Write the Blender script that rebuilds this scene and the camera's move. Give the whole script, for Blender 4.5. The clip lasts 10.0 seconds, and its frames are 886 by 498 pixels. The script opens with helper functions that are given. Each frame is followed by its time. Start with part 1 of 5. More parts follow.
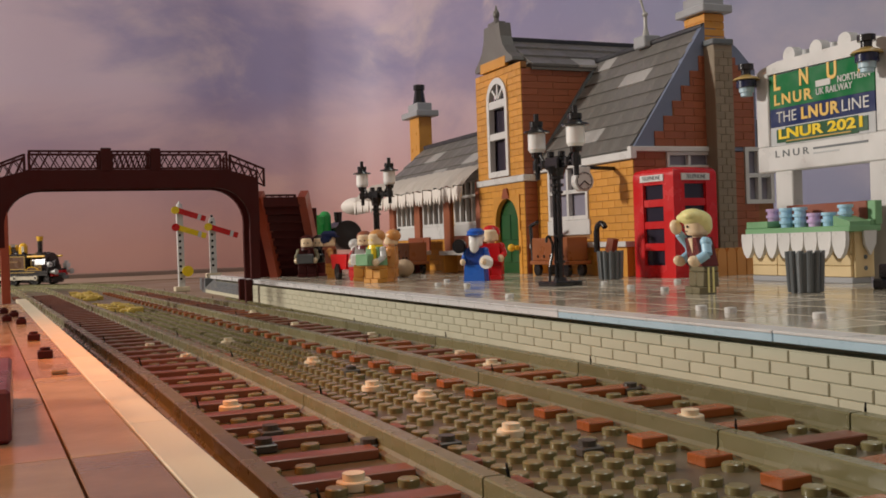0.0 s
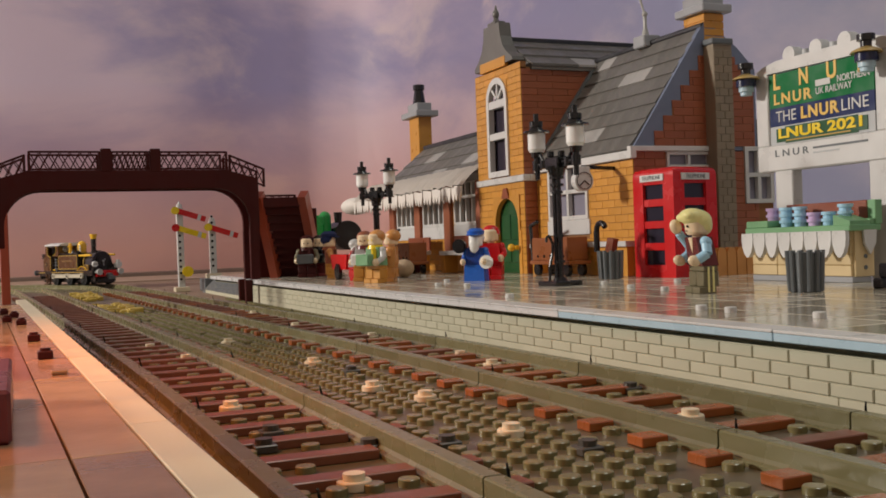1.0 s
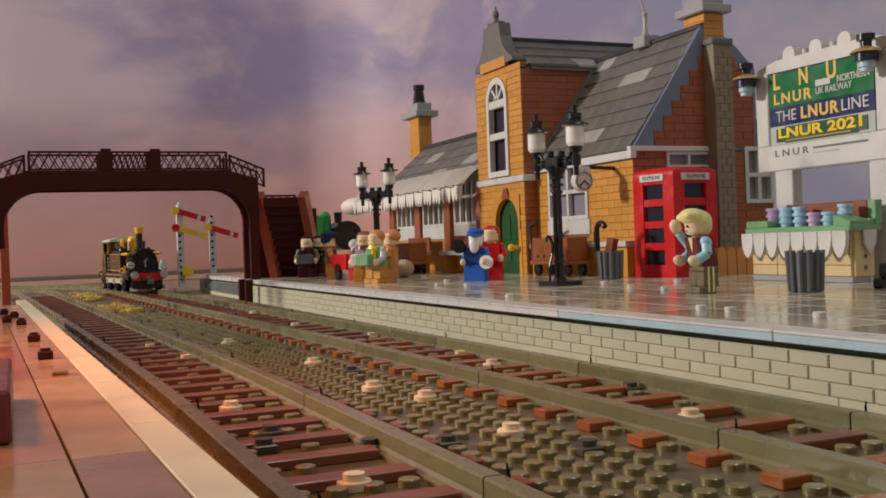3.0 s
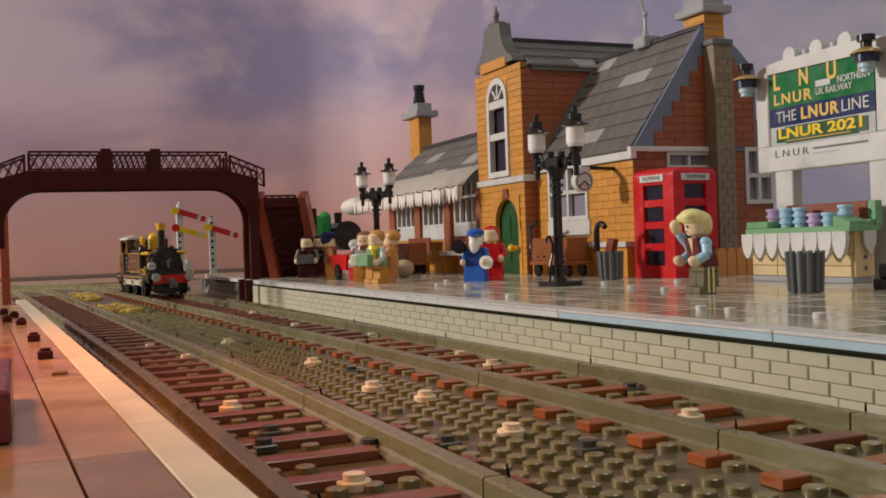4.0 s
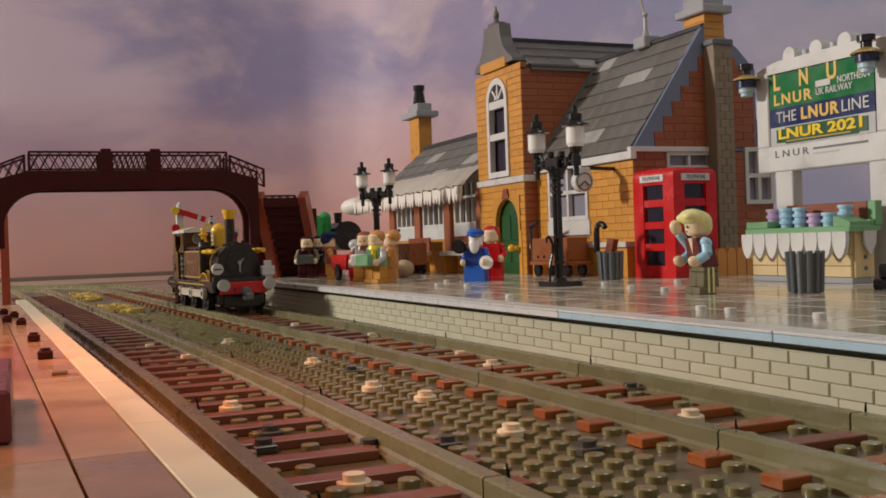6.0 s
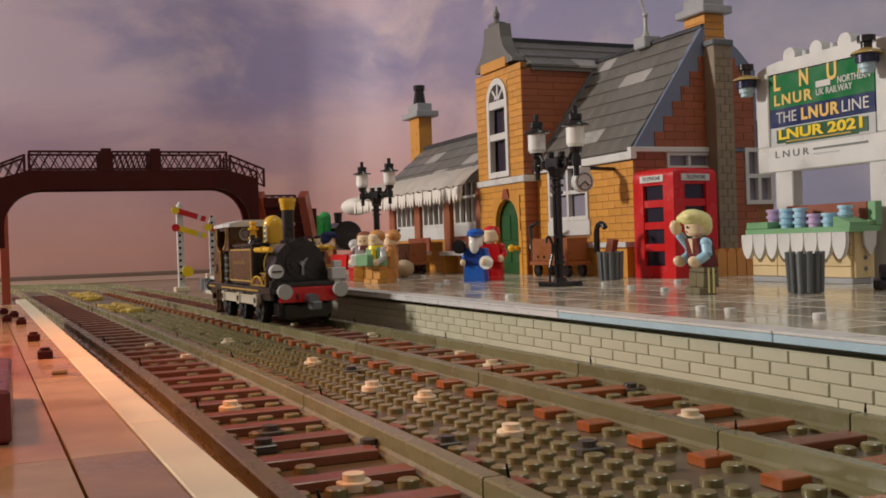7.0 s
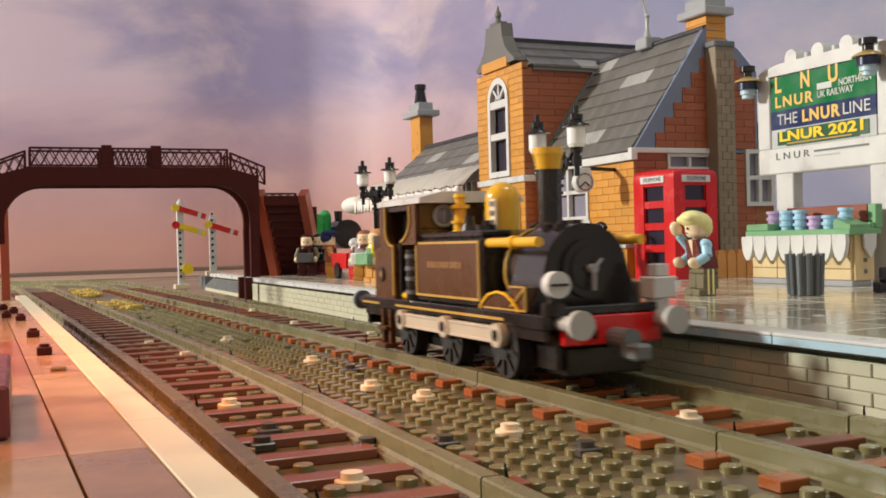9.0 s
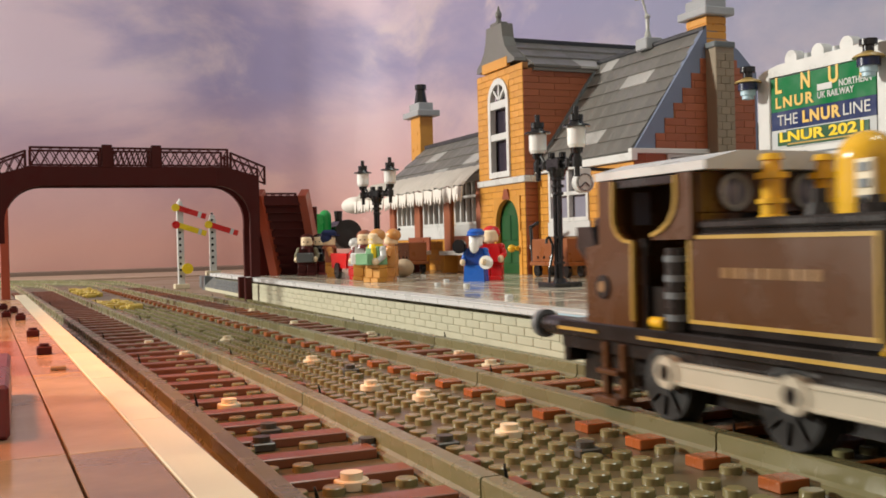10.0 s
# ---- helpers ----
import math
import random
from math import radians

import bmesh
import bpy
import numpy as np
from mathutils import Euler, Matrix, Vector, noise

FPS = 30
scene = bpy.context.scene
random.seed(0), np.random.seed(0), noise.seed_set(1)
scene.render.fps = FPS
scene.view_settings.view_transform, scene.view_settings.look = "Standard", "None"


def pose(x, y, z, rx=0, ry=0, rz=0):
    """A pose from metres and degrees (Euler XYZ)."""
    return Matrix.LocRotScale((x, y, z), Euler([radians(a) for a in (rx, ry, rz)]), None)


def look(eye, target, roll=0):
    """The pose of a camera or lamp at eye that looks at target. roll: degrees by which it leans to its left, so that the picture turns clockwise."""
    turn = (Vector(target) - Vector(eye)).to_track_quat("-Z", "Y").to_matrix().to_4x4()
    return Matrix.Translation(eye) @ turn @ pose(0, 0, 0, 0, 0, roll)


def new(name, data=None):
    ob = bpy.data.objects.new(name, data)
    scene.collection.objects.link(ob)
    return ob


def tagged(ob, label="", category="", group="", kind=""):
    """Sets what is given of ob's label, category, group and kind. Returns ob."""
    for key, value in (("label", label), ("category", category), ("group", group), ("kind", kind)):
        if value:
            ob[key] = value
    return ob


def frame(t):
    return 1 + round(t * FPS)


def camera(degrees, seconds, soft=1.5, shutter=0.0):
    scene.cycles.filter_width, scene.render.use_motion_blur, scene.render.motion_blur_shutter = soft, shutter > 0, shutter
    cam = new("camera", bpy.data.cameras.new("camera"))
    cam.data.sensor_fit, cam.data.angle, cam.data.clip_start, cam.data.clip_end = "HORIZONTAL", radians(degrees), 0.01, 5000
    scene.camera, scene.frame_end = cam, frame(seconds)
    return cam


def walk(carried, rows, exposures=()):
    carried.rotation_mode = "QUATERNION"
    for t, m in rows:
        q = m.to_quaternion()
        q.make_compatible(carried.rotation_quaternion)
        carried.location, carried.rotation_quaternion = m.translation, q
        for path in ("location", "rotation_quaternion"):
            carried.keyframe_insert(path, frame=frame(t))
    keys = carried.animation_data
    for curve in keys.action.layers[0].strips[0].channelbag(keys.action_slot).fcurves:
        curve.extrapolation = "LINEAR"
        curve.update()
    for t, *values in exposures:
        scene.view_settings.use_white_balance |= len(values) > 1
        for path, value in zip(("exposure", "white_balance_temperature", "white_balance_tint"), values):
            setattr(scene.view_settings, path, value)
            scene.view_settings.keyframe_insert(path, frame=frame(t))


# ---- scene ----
cam = camera(47.78, 10.0, soft=1.7, shutter=0.5)


def shot(roll, tilt=0.0):
    """The phone's pose on the near platform; roll and tilt are its small shifts in degrees."""
    return pose(-0.1698, -0.1551, 0.0520, 0, 0, -23.08) @ pose(0, 0, 0, 89.6 + tilt) @ pose(0, 0, 0, 0, 0, -2.02 + roll)


walk(cam, [(0, shot(0.05)), (0.5, shot(0.0)), (1.0, shot(-0.05)), (1.5, shot(-0.05)), (2.0, shot(-0.08)),
           (2.5, shot(-0.08)), (4.0, shot(0.0, 0.02)), (4.5, shot(-0.02, 0.02)), (5.0, shot(0.0, 0.02)),
           (5.5, shot(0.0, 0.025)), (7.0, shot(0.07, 0.027)), (7.5, shot(0.19, 0.01)), (8.0, shot(0.42)),
           (8.5, shot(0.43)), (9.0, shot(0.51, -0.01)), (9.5, shot(0.56, -0.015)), (10.0, shot(0.60))],
     exposures=[(0, -0.2, 6450, 10), (7.5, -0.22, 6450, 10), (8.2, -0.2, 6450, 10), (8.5, -0.12, 6420, 9), (9.0, 0.47, 6300, 4), (9.5, 0.50, 6300, 4), (10.0, 0.43, 6300, 4)])

# ---- light: a room lit by a lamp on the far side of the near platform, with overhead fill added ----
world = bpy.data.worlds.new("room_air")
scene.world = world
world.use_nodes = True
world.node_tree.nodes["Background"].inputs[0].default_value = (0.70, 0.66, 0.76, 1)
world.node_tree.nodes["Background"].inputs[1].default_value = 0.16


def lamp(name, eye, target, size, watts, colour):
    data = bpy.data.lights.new(name, "AREA")
    data.shape, data.size, data.energy, data.color = "DISK", size, watts, colour
    ob = new(name, data)
    ob.matrix_world = look(eye, target)
    return ob


lamp("side_lamp", (-1.95, 1.46, 0.84), (0.1, 0.45, 0.05), 0.24, 54.0, (1.0, 0.92, 0.82))
red = lamp("red_lamp", (-0.40, 0.16, 0.44), (-0.25, 0.17, 0.0), 0.10, 0.54, (1.0, 0.26, 0.045))
red.data.spread = radians(56)
# unseen overhead lamp, added to fill the shaded faces
lamp("ceiling_lamp", (0.5, -0.3, 1.9), (0.1, 0.6, 0.0), 0.5, 8.6, (0.97, 1.0, 0.88))

# ---- materials ----
MATS = {}


def plastic(name, rgb, rough=0.28, vary=0.10, bump=0.12, scale=60.0, metal=0.0, gloss=0.5):
    """Moulded toy plastic: slight colour drift, dust in the gloss, fine scuffs."""
    if name in MATS:
        return MATS[name]
    m = bpy.data.materials.new(name)
    m.use_nodes = True
    nt = m.node_tree
    b = nt.nodes["Principled BSDF"]
    geo = nt.nodes.new("ShaderNodeTexCoord")
    info = nt.nodes.new("ShaderNodeObjectInfo")
    n1 = nt.nodes.new("ShaderNodeTexNoise")
    n1.inputs["Scale"].default_value, n1.inputs["Detail"].default_value = scale, 4
    n2 = nt.nodes.new("ShaderNodeTexNoise")
    n2.inputs["Scale"].default_value, n2.inputs["Detail"].default_value = scale * 12, 3
    nt.links.new(geo.outputs["Object"], n1.inputs["Vector"])
    nt.links.new(geo.outputs["Object"], n2.inputs["Vector"])
    add = nt.nodes.new("ShaderNodeMath")
    add.operation = "MULTIPLY_ADD"
    add.inputs[1].default_value = 0.6
    nt.links.new(info.outputs["Random"], add.inputs[0])
    nt.links.new(n1.outputs["Fac"], add.inputs[2])
    ramp = nt.nodes.new("ShaderNodeMapRange")
    ramp.inputs["From Min"].default_value, ramp.inputs["From Max"].default_value = 0.3, 1.3
    ramp.inputs["To Min"].default_value, ramp.inputs["To Max"].default_value = 1 - vary, 1 + vary
    nt.links.new(add.outputs[0], ramp.inputs["Value"])
    mul = nt.nodes.new("ShaderNodeVectorMath")
    mul.operation = "SCALE"
    mul.inputs[0].default_value = rgb
    nt.links.new(ramp.outputs[0], mul.inputs["Scale"])
    nt.links.new(mul.outputs[0], b.inputs["Base Color"])
    r2 = nt.nodes.new("ShaderNodeMapRange")
    r2.inputs["From Min"].default_value, r2.inputs["From Max"].default_value = 0.35, 0.7
    r2.inputs["To Min"].default_value, r2.inputs["To Max"].default_value = rough * 0.8, min(1, rough * 1.5)
    nt.links.new(n1.outputs["Fac"], r2.inputs["Value"])
    nt.links.new(r2.outputs[0], b.inputs["Roughness"])
    bp = nt.nodes.new("ShaderNodeBump")
    bp.inputs["Strength"].default_value, bp.inputs["Distance"].default_value = bump, 0.0003
    nt.links.new(n2.outputs["Fac"], bp.inputs["Height"])
    nt.links.new(bp.outputs[0], b.inputs["Normal"])
    b.inputs["Metallic"].default_value = metal
    b.inputs["Specular IOR Level"].default_value = gloss
    MATS[name] = m
    return m


WHITE = plastic("white_plastic", (0.60, 0.60, 0.59), 0.3)
CREAM = plastic("cream_plastic", (0.72, 0.63, 0.45), 0.35)
PALEBLUE = plastic("pale_blue_plastic", (0.42, 0.58, 0.68), 0.3)
TAN = plastic("tan_plastic", (0.62, 0.48, 0.26), 0.35)
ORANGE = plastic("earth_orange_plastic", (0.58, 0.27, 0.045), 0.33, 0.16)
# station brick darkened for its end walls' shade; piers and figures share it
BRICKSHADE = plastic("brown_orange_plastic", (0.30, 0.090, 0.040), 0.4, 0.14)
BROWN = plastic("reddish_brown_plastic", (0.23, 0.062, 0.030), 0.3, 0.16)
SLEEP = plastic("sleeper_brown_plastic", (0.19, 0.062, 0.028), 0.35, 0.2)
TILEBROWN = plastic("copper_brown_plastic", (0.30, 0.085, 0.020), 0.25, 0.2)
DARKBROWN = plastic("dark_brown_plastic", (0.055, 0.007, 0.006), 0.5, 0.15, gloss=0.2)
RUST = plastic("dark_red_brown_plastic", (0.36, 0.062, 0.026), 0.35, 0.15)
RAILGREY = plastic("rail_grey_plastic", (0.158, 0.148, 0.075), 0.24, 0.2)
BALLAST = plastic("ballast_grey_plastic", (0.178, 0.16, 0.072), 0.22, 0.16)
LAVENDER = plastic("worn_sleeper_tile", (0.40, 0.33, 0.27), 0.35, 0.2)
STONE = plastic("light_grey_masonry", (0.52, 0.50, 0.37), 0.4, 0.06)
PAVE = plastic("platform_tile_grey", (0.43, 0.385, 0.30), 0.12, 0.22, 0.06, 25)
JOINT = plastic("platform_joint", (0.78, 0.72, 0.58), 0.3)
# wide tone range: stains, plus soft reflection and shadow bands painted as mottle
PLATPINK = plastic("near_platform_tile", (0.35, 0.20, 0.12), 0.17, 0.5, 0.1, 48)
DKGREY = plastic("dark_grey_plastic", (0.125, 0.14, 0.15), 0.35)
SLATE = plastic("roof_slate_plastic", (0.135, 0.128, 0.118), 0.4, 0.12)
SLATEPALE = plastic("pale_slate_plastic", (0.34, 0.33, 0.32), 0.4, 0.08)
VERGE = plastic("blue_grey_plastic", (0.17, 0.20, 0.29), 0.4, 0.08)
STACK = plastic("dark_tan_masonry", (0.24, 0.19, 0.13), 0.4, 0.14)
MIDGREY = plastic("mid_grey_plastic", (0.33, 0.34, 0.36), 0.35)
RIDGE = plastic("ridge_black", (0.028, 0.028, 0.033), 0.4)
BLACK = plastic("black_plastic", (0.012, 0.012, 0.014), 0.2, 0.1)
SOOT = plastic("loco_black_plastic", (0.016, 0.013, 0.012), 0.22, 0.1)
LOCOBROWN = plastic("loco_brown_plastic", (0.082, 0.034, 0.011), 0.25, 0.1)
WHEELBLACK = plastic("wheel_black", (0.007, 0.006, 0.005), 0.6)
LINING = plastic("yellow_lining", (0.46, 0.29, 0.05), 0.35)
BRASS = plastic("brass_yellow_plastic", (0.80, 0.46, 0.03), 0.2, 0.1)
RED = plastic("red_plastic", (0.56, 0.012, 0.014), 0.22, 0.07)
GREEN = plastic("green_plastic", (0.02, 0.28, 0.06), 0.25)
DKGREEN = plastic("dark_green_plastic", (0.012, 0.075, 0.022), 0.3)
SANDGREEN = plastic("sand_green_plastic", (0.17, 0.36, 0.18), 0.35)
BLUE = plastic("blue_plastic", (0.02, 0.12, 0.52), 0.25)
SKYBLUE = plastic("light_blue_plastic", (0.38, 0.64, 0.83), 0.3)
LILAC = plastic("lilac_plastic", (0.60, 0.44, 0.72), 0.3)
YELLOW = plastic("yellow_plastic", (0.86, 0.62, 0.02), 0.25)
BLOND = plastic("blond_plastic", (0.84, 0.78, 0.34), 0.32)
SKIN = plastic("light_flesh_plastic", (0.84, 0.66, 0.44), 0.3)
FLESHORANGE = plastic("medium_flesh_plastic", (0.62, 0.28, 0.08), 0.3)
DKRED = plastic("dark_red_plastic", (0.13, 0.018, 0.02), 0.3)
OLIVE = plastic("olive_plastic", (0.16, 0.14, 0.08), 0.35)
GLASSDARK = plastic("dark_pane", (0.03, 0.025, 0.04), 0.08, 0.1, 0.0)
PANEGREY = plastic("grey_pane", (0.25, 0.24, 0.30), 0.1, 0.1, 0.0)
LAMPWHITE = plastic("lantern_white", (0.86, 0.86, 0.84), 0.2)
SILVER = plastic("silver_plastic", (0.42, 0.42, 0.40), 0.25, 0.08)
SIGNGREEN = plastic("sign_green", (0.0, 0.15, 0.04), 0.7)
SIGNNAVY = plastic("sign_navy", (0.010, 0.022, 0.10), 0.7)
SIGNOLIVE = plastic("sign_olive", (0.035, 0.10, 0.05), 0.7)
SIGNGREY = plastic("sign_grey", (0.45, 0.47, 0.48), 0.4)
TABLE = plastic("table_grey", (0.25, 0.165, 0.11), 0.5, 0.15, 0.1, 8)
ROOMPAINT = plastic("room_paint", (0.62, 0.56, 0.52), 0.8, 0.05, 0.05, 3)


def cloud_print():
    """A printed sheet of evening sky: soft clouds in lavender and rose, clearer blue towards the station end."""
    m = bpy.data.materials.new("printed_sky")
    m.use_nodes = True
    nt = m.node_tree
    b = nt.nodes["Principled BSDF"]
    N = nt.nodes.new
    tc = N("ShaderNodeTexCoord")

    def clouds(scale, stretch, low, high):
        mp = N("ShaderNodeMapping")
        mp.inputs["Scale"].default_value = (1.0, 1.0, stretch)
        mp.inputs["Rotation"].default_value = (0.0, 0.3, 0.0)
        nt.links.new(tc.outputs["Object"], mp.inputs["Vector"])
        n = N("ShaderNodeTexNoise")
        n.inputs["Scale"].default_value, n.inputs["Detail"].default_value, n.inputs["Roughness"].default_value = scale, 7, 0.55
        n.inputs["Distortion"].default_value = 0.35
        nt.links.new(mp.outputs[0], n.inputs["Vector"])
        r = N("ShaderNodeMapRange")
        r.interpolation_type = "SMOOTHSTEP"
        r.inputs["From Min"].default_value, r.inputs["From Max"].default_value = low, high
        nt.links.new(n.outputs["Fac"], r.inputs["Value"])
        return r.outputs[0]

    def blend(fac, a, bb):
        x = N("ShaderNodeMix")
        x.data_type = "RGBA"
        nt.links.new(fac, x.inputs["Factor"])
        for sock, v in (("A", a), ("B", bb)):
            if isinstance(v, tuple):
                x.inputs[sock].default_value = v
            else:
                nt.links.new(v, x.inputs[sock])
        return x.outputs["Result"]

    sep = N("ShaderNodeSeparateXYZ")
    nt.links.new(tc.outputs["Object"], sep.inputs[0])

    def ramp(sock, a, bb, to0=0.0, to1=1.0):
        r = N("ShaderNodeMapRange")
        r.inputs["From Min"].default_value, r.inputs["From Max"].default_value = a, bb
        r.inputs["To Min"].default_value, r.inputs["To Max"].default_value = to0, to1
        nt.links.new(sock, r.inputs["Value"])
        return r.outputs[0]

    side = ramp(sep.outputs["Y"], 1.5, 0.35)
    blue = blend(side, (0.53, 0.49, 0.74, 1), (0.34, 0.43, 0.63, 1))
    pale = blend(side, (0.94, 0.79, 0.91, 1), (0.62, 0.60, 0.72, 1))
    paler = blend(side, (0.97, 0.84, 0.90, 1), (0.72, 0.70, 0.78, 1))
    big = blend(clouds(1.5, 2.2, 0.40, 0.64), blue, pale)
    fine = blend(clouds(3.4, 2.0, 0.52, 0.74), big, paler)
    # rosy light low on the far end, mixed into the print's own colour
    glow = N("ShaderNodeMath")
    glow.operation = "MULTIPLY"
    nt.links.new(ramp(sep.outputs["Z"], 0.06, 0.42, 0.9, 0.0), glow.inputs[0])
    nt.links.new(ramp(sep.outputs["Y"], 1.9, 0.9, 1.0, 0.1), glow.inputs[1])
    low = blend(glow.outputs[0], fine, (0.98, 0.57, 0.46, 1))
    nt.links.new(low, b.inputs["Base Color"])
    b.inputs["Roughness"].default_value = 0.5
    return m


SKYPRINT = cloud_print()

# ---- building helpers: all lengths below in millimetres ----
MM = 0.001
ORG = {}


def thing(name, at, label, category, group="", kind="", turn=0.0):
    ob = new(name)
    ob.empty_display_size = 0.01
    ob.matrix_basis = pose(at[0] * MM, at[1] * MM, at[2] * MM, 0, 0, turn)
    ORG[ob] = Vector(at) if not turn else Vector((0, 0, 0))
    return tagged(ob, label, category, group, kind)


def finish(bm, name, mats, origin=(0, 0, 0), smooth=False):
    bmesh.ops.recalc_face_normals(bm, faces=bm.faces)
    bm.transform(Matrix.Translation(-Vector(origin)))
    bm.transform(Matrix.Scale(MM, 4))
    me = bpy.data.meshes.new(name)
    bm.to_mesh(me)
    bm.free()
    for m in (mats if isinstance(mats, (list, tuple)) else [mats]):
        me.materials.append(m)
    if smooth:
        me.shade_smooth()
        me.set_sharp_from_angle(angle=radians(40))
    return me


def org(ob):
    while ob.parent:
        ob = ob.parent
    return ORG.get(ob, Vector((0, 0, 0)))


def part(name, bm, mats, parent=None, label="", smooth=False, kind=""):
    ob = new(name, finish(bm, name, mats, org(parent) if parent else (0, 0, 0), smooth))
    if parent:
        ob.parent = parent
    return tagged(ob, label, kind=kind)


def solid(name, bm, mats, label, category="", group="", kind="", smooth=False):
    ob = part(name, bm, mats, None, "", smooth)
    return tagged(ob, label, category, group, kind)


def piece(name, me, at, parent):
    """One of many alike pieces: an object on shared mesh data."""
    ob = new(name, me)
    ob.location = (Vector(at) - org(parent)) * MM
    ob.parent = parent
    return ob


def B():
    return bmesh.new()


def box(bm, x0, x1, y0, y1, z0, z1, bev=0.0, mi=0):
    made = bmesh.ops.create_cube(bm, size=1.0, matrix=Matrix.Translation(((x0 + x1) / 2, (y0 + y1) / 2, (z0 + z1) / 2))
                                 @ Matrix.Diagonal((abs(x1 - x0), abs(y1 - y0), abs(z1 - z0), 1)))
    faces = {f for v in made["verts"] for f in v.link_faces}
    if bev > 0:
        edges = {e for v in made["verts"] for e in v.link_edges}
        out = bmesh.ops.bevel(bm, geom=list(edges), offset=bev, segments=1, affect="EDGES")
        faces = {f for v in out["verts"] for f in v.link_faces} | {f for f in faces if f.is_valid}
    for f in faces:
        f.material_index = mi
    return bm


def cyl(bm, at, r, h, axis="z", seg=16, r2=None, mi=0):
    """A cylinder or cone that starts at `at` and runs h along its axis."""
    rot = {"z": Matrix.Identity(4), "x": pose(0, 0, 0, 0, 90), "y": pose(0, 0, 0, -90)}[axis]
    made = bmesh.ops.create_cone(bm, cap_ends=True, segments=seg, radius1=r, radius2=r if r2 is None else r2, depth=h,
                                 matrix=Matrix.Translation(at) @ rot @ Matrix.Translation((0, 0, h / 2)))
    for f in {f for v in made["verts"] for f in v.link_faces}:
        f.material_index = mi
    return bm


def ball(bm, at, r, sx=1.0, sy=1.0, sz=1.0, seg=14, mi=0):
    made = bmesh.ops.create_uvsphere(bm, u_segments=seg, v_segments=seg // 2 + 2, radius=r,
                                     matrix=Matrix.Translation(at) @ Matrix.Diagonal((sx, sy, sz, 1)))
    for f in {f for v in made["verts"] for f in v.link_faces}:
        f.material_index = mi
    return bm


def prism(bm, pts, axis, a0, a1, mi=0):
    """A polygon pushed from a0 to a1 along an axis; pts are (y,z) for x, (x,z) for y, (x,y) for z."""
    def place(p, a):
        return {"x": (a, p[0], p[1]), "y": (p[0], a, p[1]), "z": (p[0], p[1], a)}[axis]
    lo = [bm.verts.new(place(p, a0)) for p in pts]
    hi = [bm.verts.new(place(p, a1)) for p in pts]
    made = [bm.faces.new(lo), bm.faces.new(hi[::-1])]
    for i in range(len(pts)):
        j = (i + 1) % len(pts)
        made.append(bm.faces.new((lo[i], lo[j], hi[j], hi[i])))
    for f in made:
        f.material_index = mi
    return bm


def lathe(bm, x, y, prof, seg=16):
    """A turned shape about an upright axis; prof is (radius, z) from foot to top."""
    rings = [[bm.verts.new((x + r * math.cos(2 * math.pi * k / seg), y + r * math.sin(2 * math.pi * k / seg), z)) for k in range(seg)] for r, z in prof]
    for a, b in zip(rings, rings[1:]):
        for k in range(seg):
            n = (k + 1) % seg
            bm.faces.new((a[k], a[n], b[n], b[k]))
    bm.faces.new(rings[0][::-1])
    bm.faces.new(rings[-1])
    return bm


def bar(bm, p, q, w, d=None, seg=0, mi=0):
    """A straight strut from p to q, w thick."""
    p, q = Vector(p), Vector(q)
    m = Matrix.Translation((p + q) / 2) @ (q - p).to_track_quat("Z", "Y").to_matrix().to_4x4()
    if seg:
        made = bmesh.ops.create_cone(bm, cap_ends=True, segments=seg, radius1=w / 2, radius2=w / 2, depth=(q - p).length, matrix=m)
    else:
        made = bmesh.ops.create_cube(bm, size=1.0, matrix=m @ Matrix.Diagonal((w, d or w, (q - p).length, 1)))
    for f in {f for v in made["verts"] for f in v.link_faces}:
        f.material_index = mi
    return bm


def words(name, text, size, m, mat, parent, width=0.0, depth=0.15, spacing=1.0, bold=0.0):
    """Lettering in the built-in font as a mesh, laid out at pose m (mm), fitted to a width where one is given."""
    cu = bpy.data.curves.new(name, "FONT")
    cu.body, cu.size, cu.extrude, cu.align_x, cu.align_y = text, size, depth, "CENTER", "CENTER"
    cu.space_character, cu.offset = spacing, bold * size
    tmp = new(name, cu)
    bpy.context.view_layer.update()
    me = bpy.data.meshes.new_from_object(tmp.evaluated_get(bpy.context.evaluated_depsgraph_get()))
    bpy.data.objects.remove(tmp)
    w = max(v.co.x for v in me.vertices) - min(v.co.x for v in me.vertices)
    k = width / w if width else 1.0
    me.transform(Matrix.Scale(MM, 4) @ Matrix.Translation(-org(parent)) @ m @ Matrix.Diagonal((k, 1, 1, 1)))
    me.materials.append(mat)
    ob = new(name, me)
    ob.parent = parent
    return ob


def bend(y):
    """How far the running lines drift towards the near platform, far from the camera."""
    return -0.0205 * (math.hypot(y - 220.0, 120.0) + y - 220.0)


def wallface(x, y, z):
    """A pose for lettering on a face that looks towards the tracks (-x)."""
    return Matrix.Translation((x, y, z)) @ Matrix(((0, 0, -1, 0), (-1, 0, 0, 0), (0, 1, 0, 0), (0, 0, 0, 1)))


def endface(x, y, z):
    """A pose for lettering on a face that looks towards -y."""
    return Matrix.Translation((x, y, z)) @ Matrix(((1, 0, 0, 0), (0, 0, -1, 0), (0, 1, 0, 0), (0, 0, 0, 1)))

# ---- setting: table, printed sky, room ----
def track_x(y):
    """Centre of the running line beside the station, from near to far."""
    return bend(y) - (0.0018 * (y - 1350) ** 2 if y > 1350 else 0.0)


solid("ground", box(B(), -2500, 1500, -1000, 2150, -30, 0), TABLE, "grey-tan layout table that carries the lines", "ground", kind="structure")


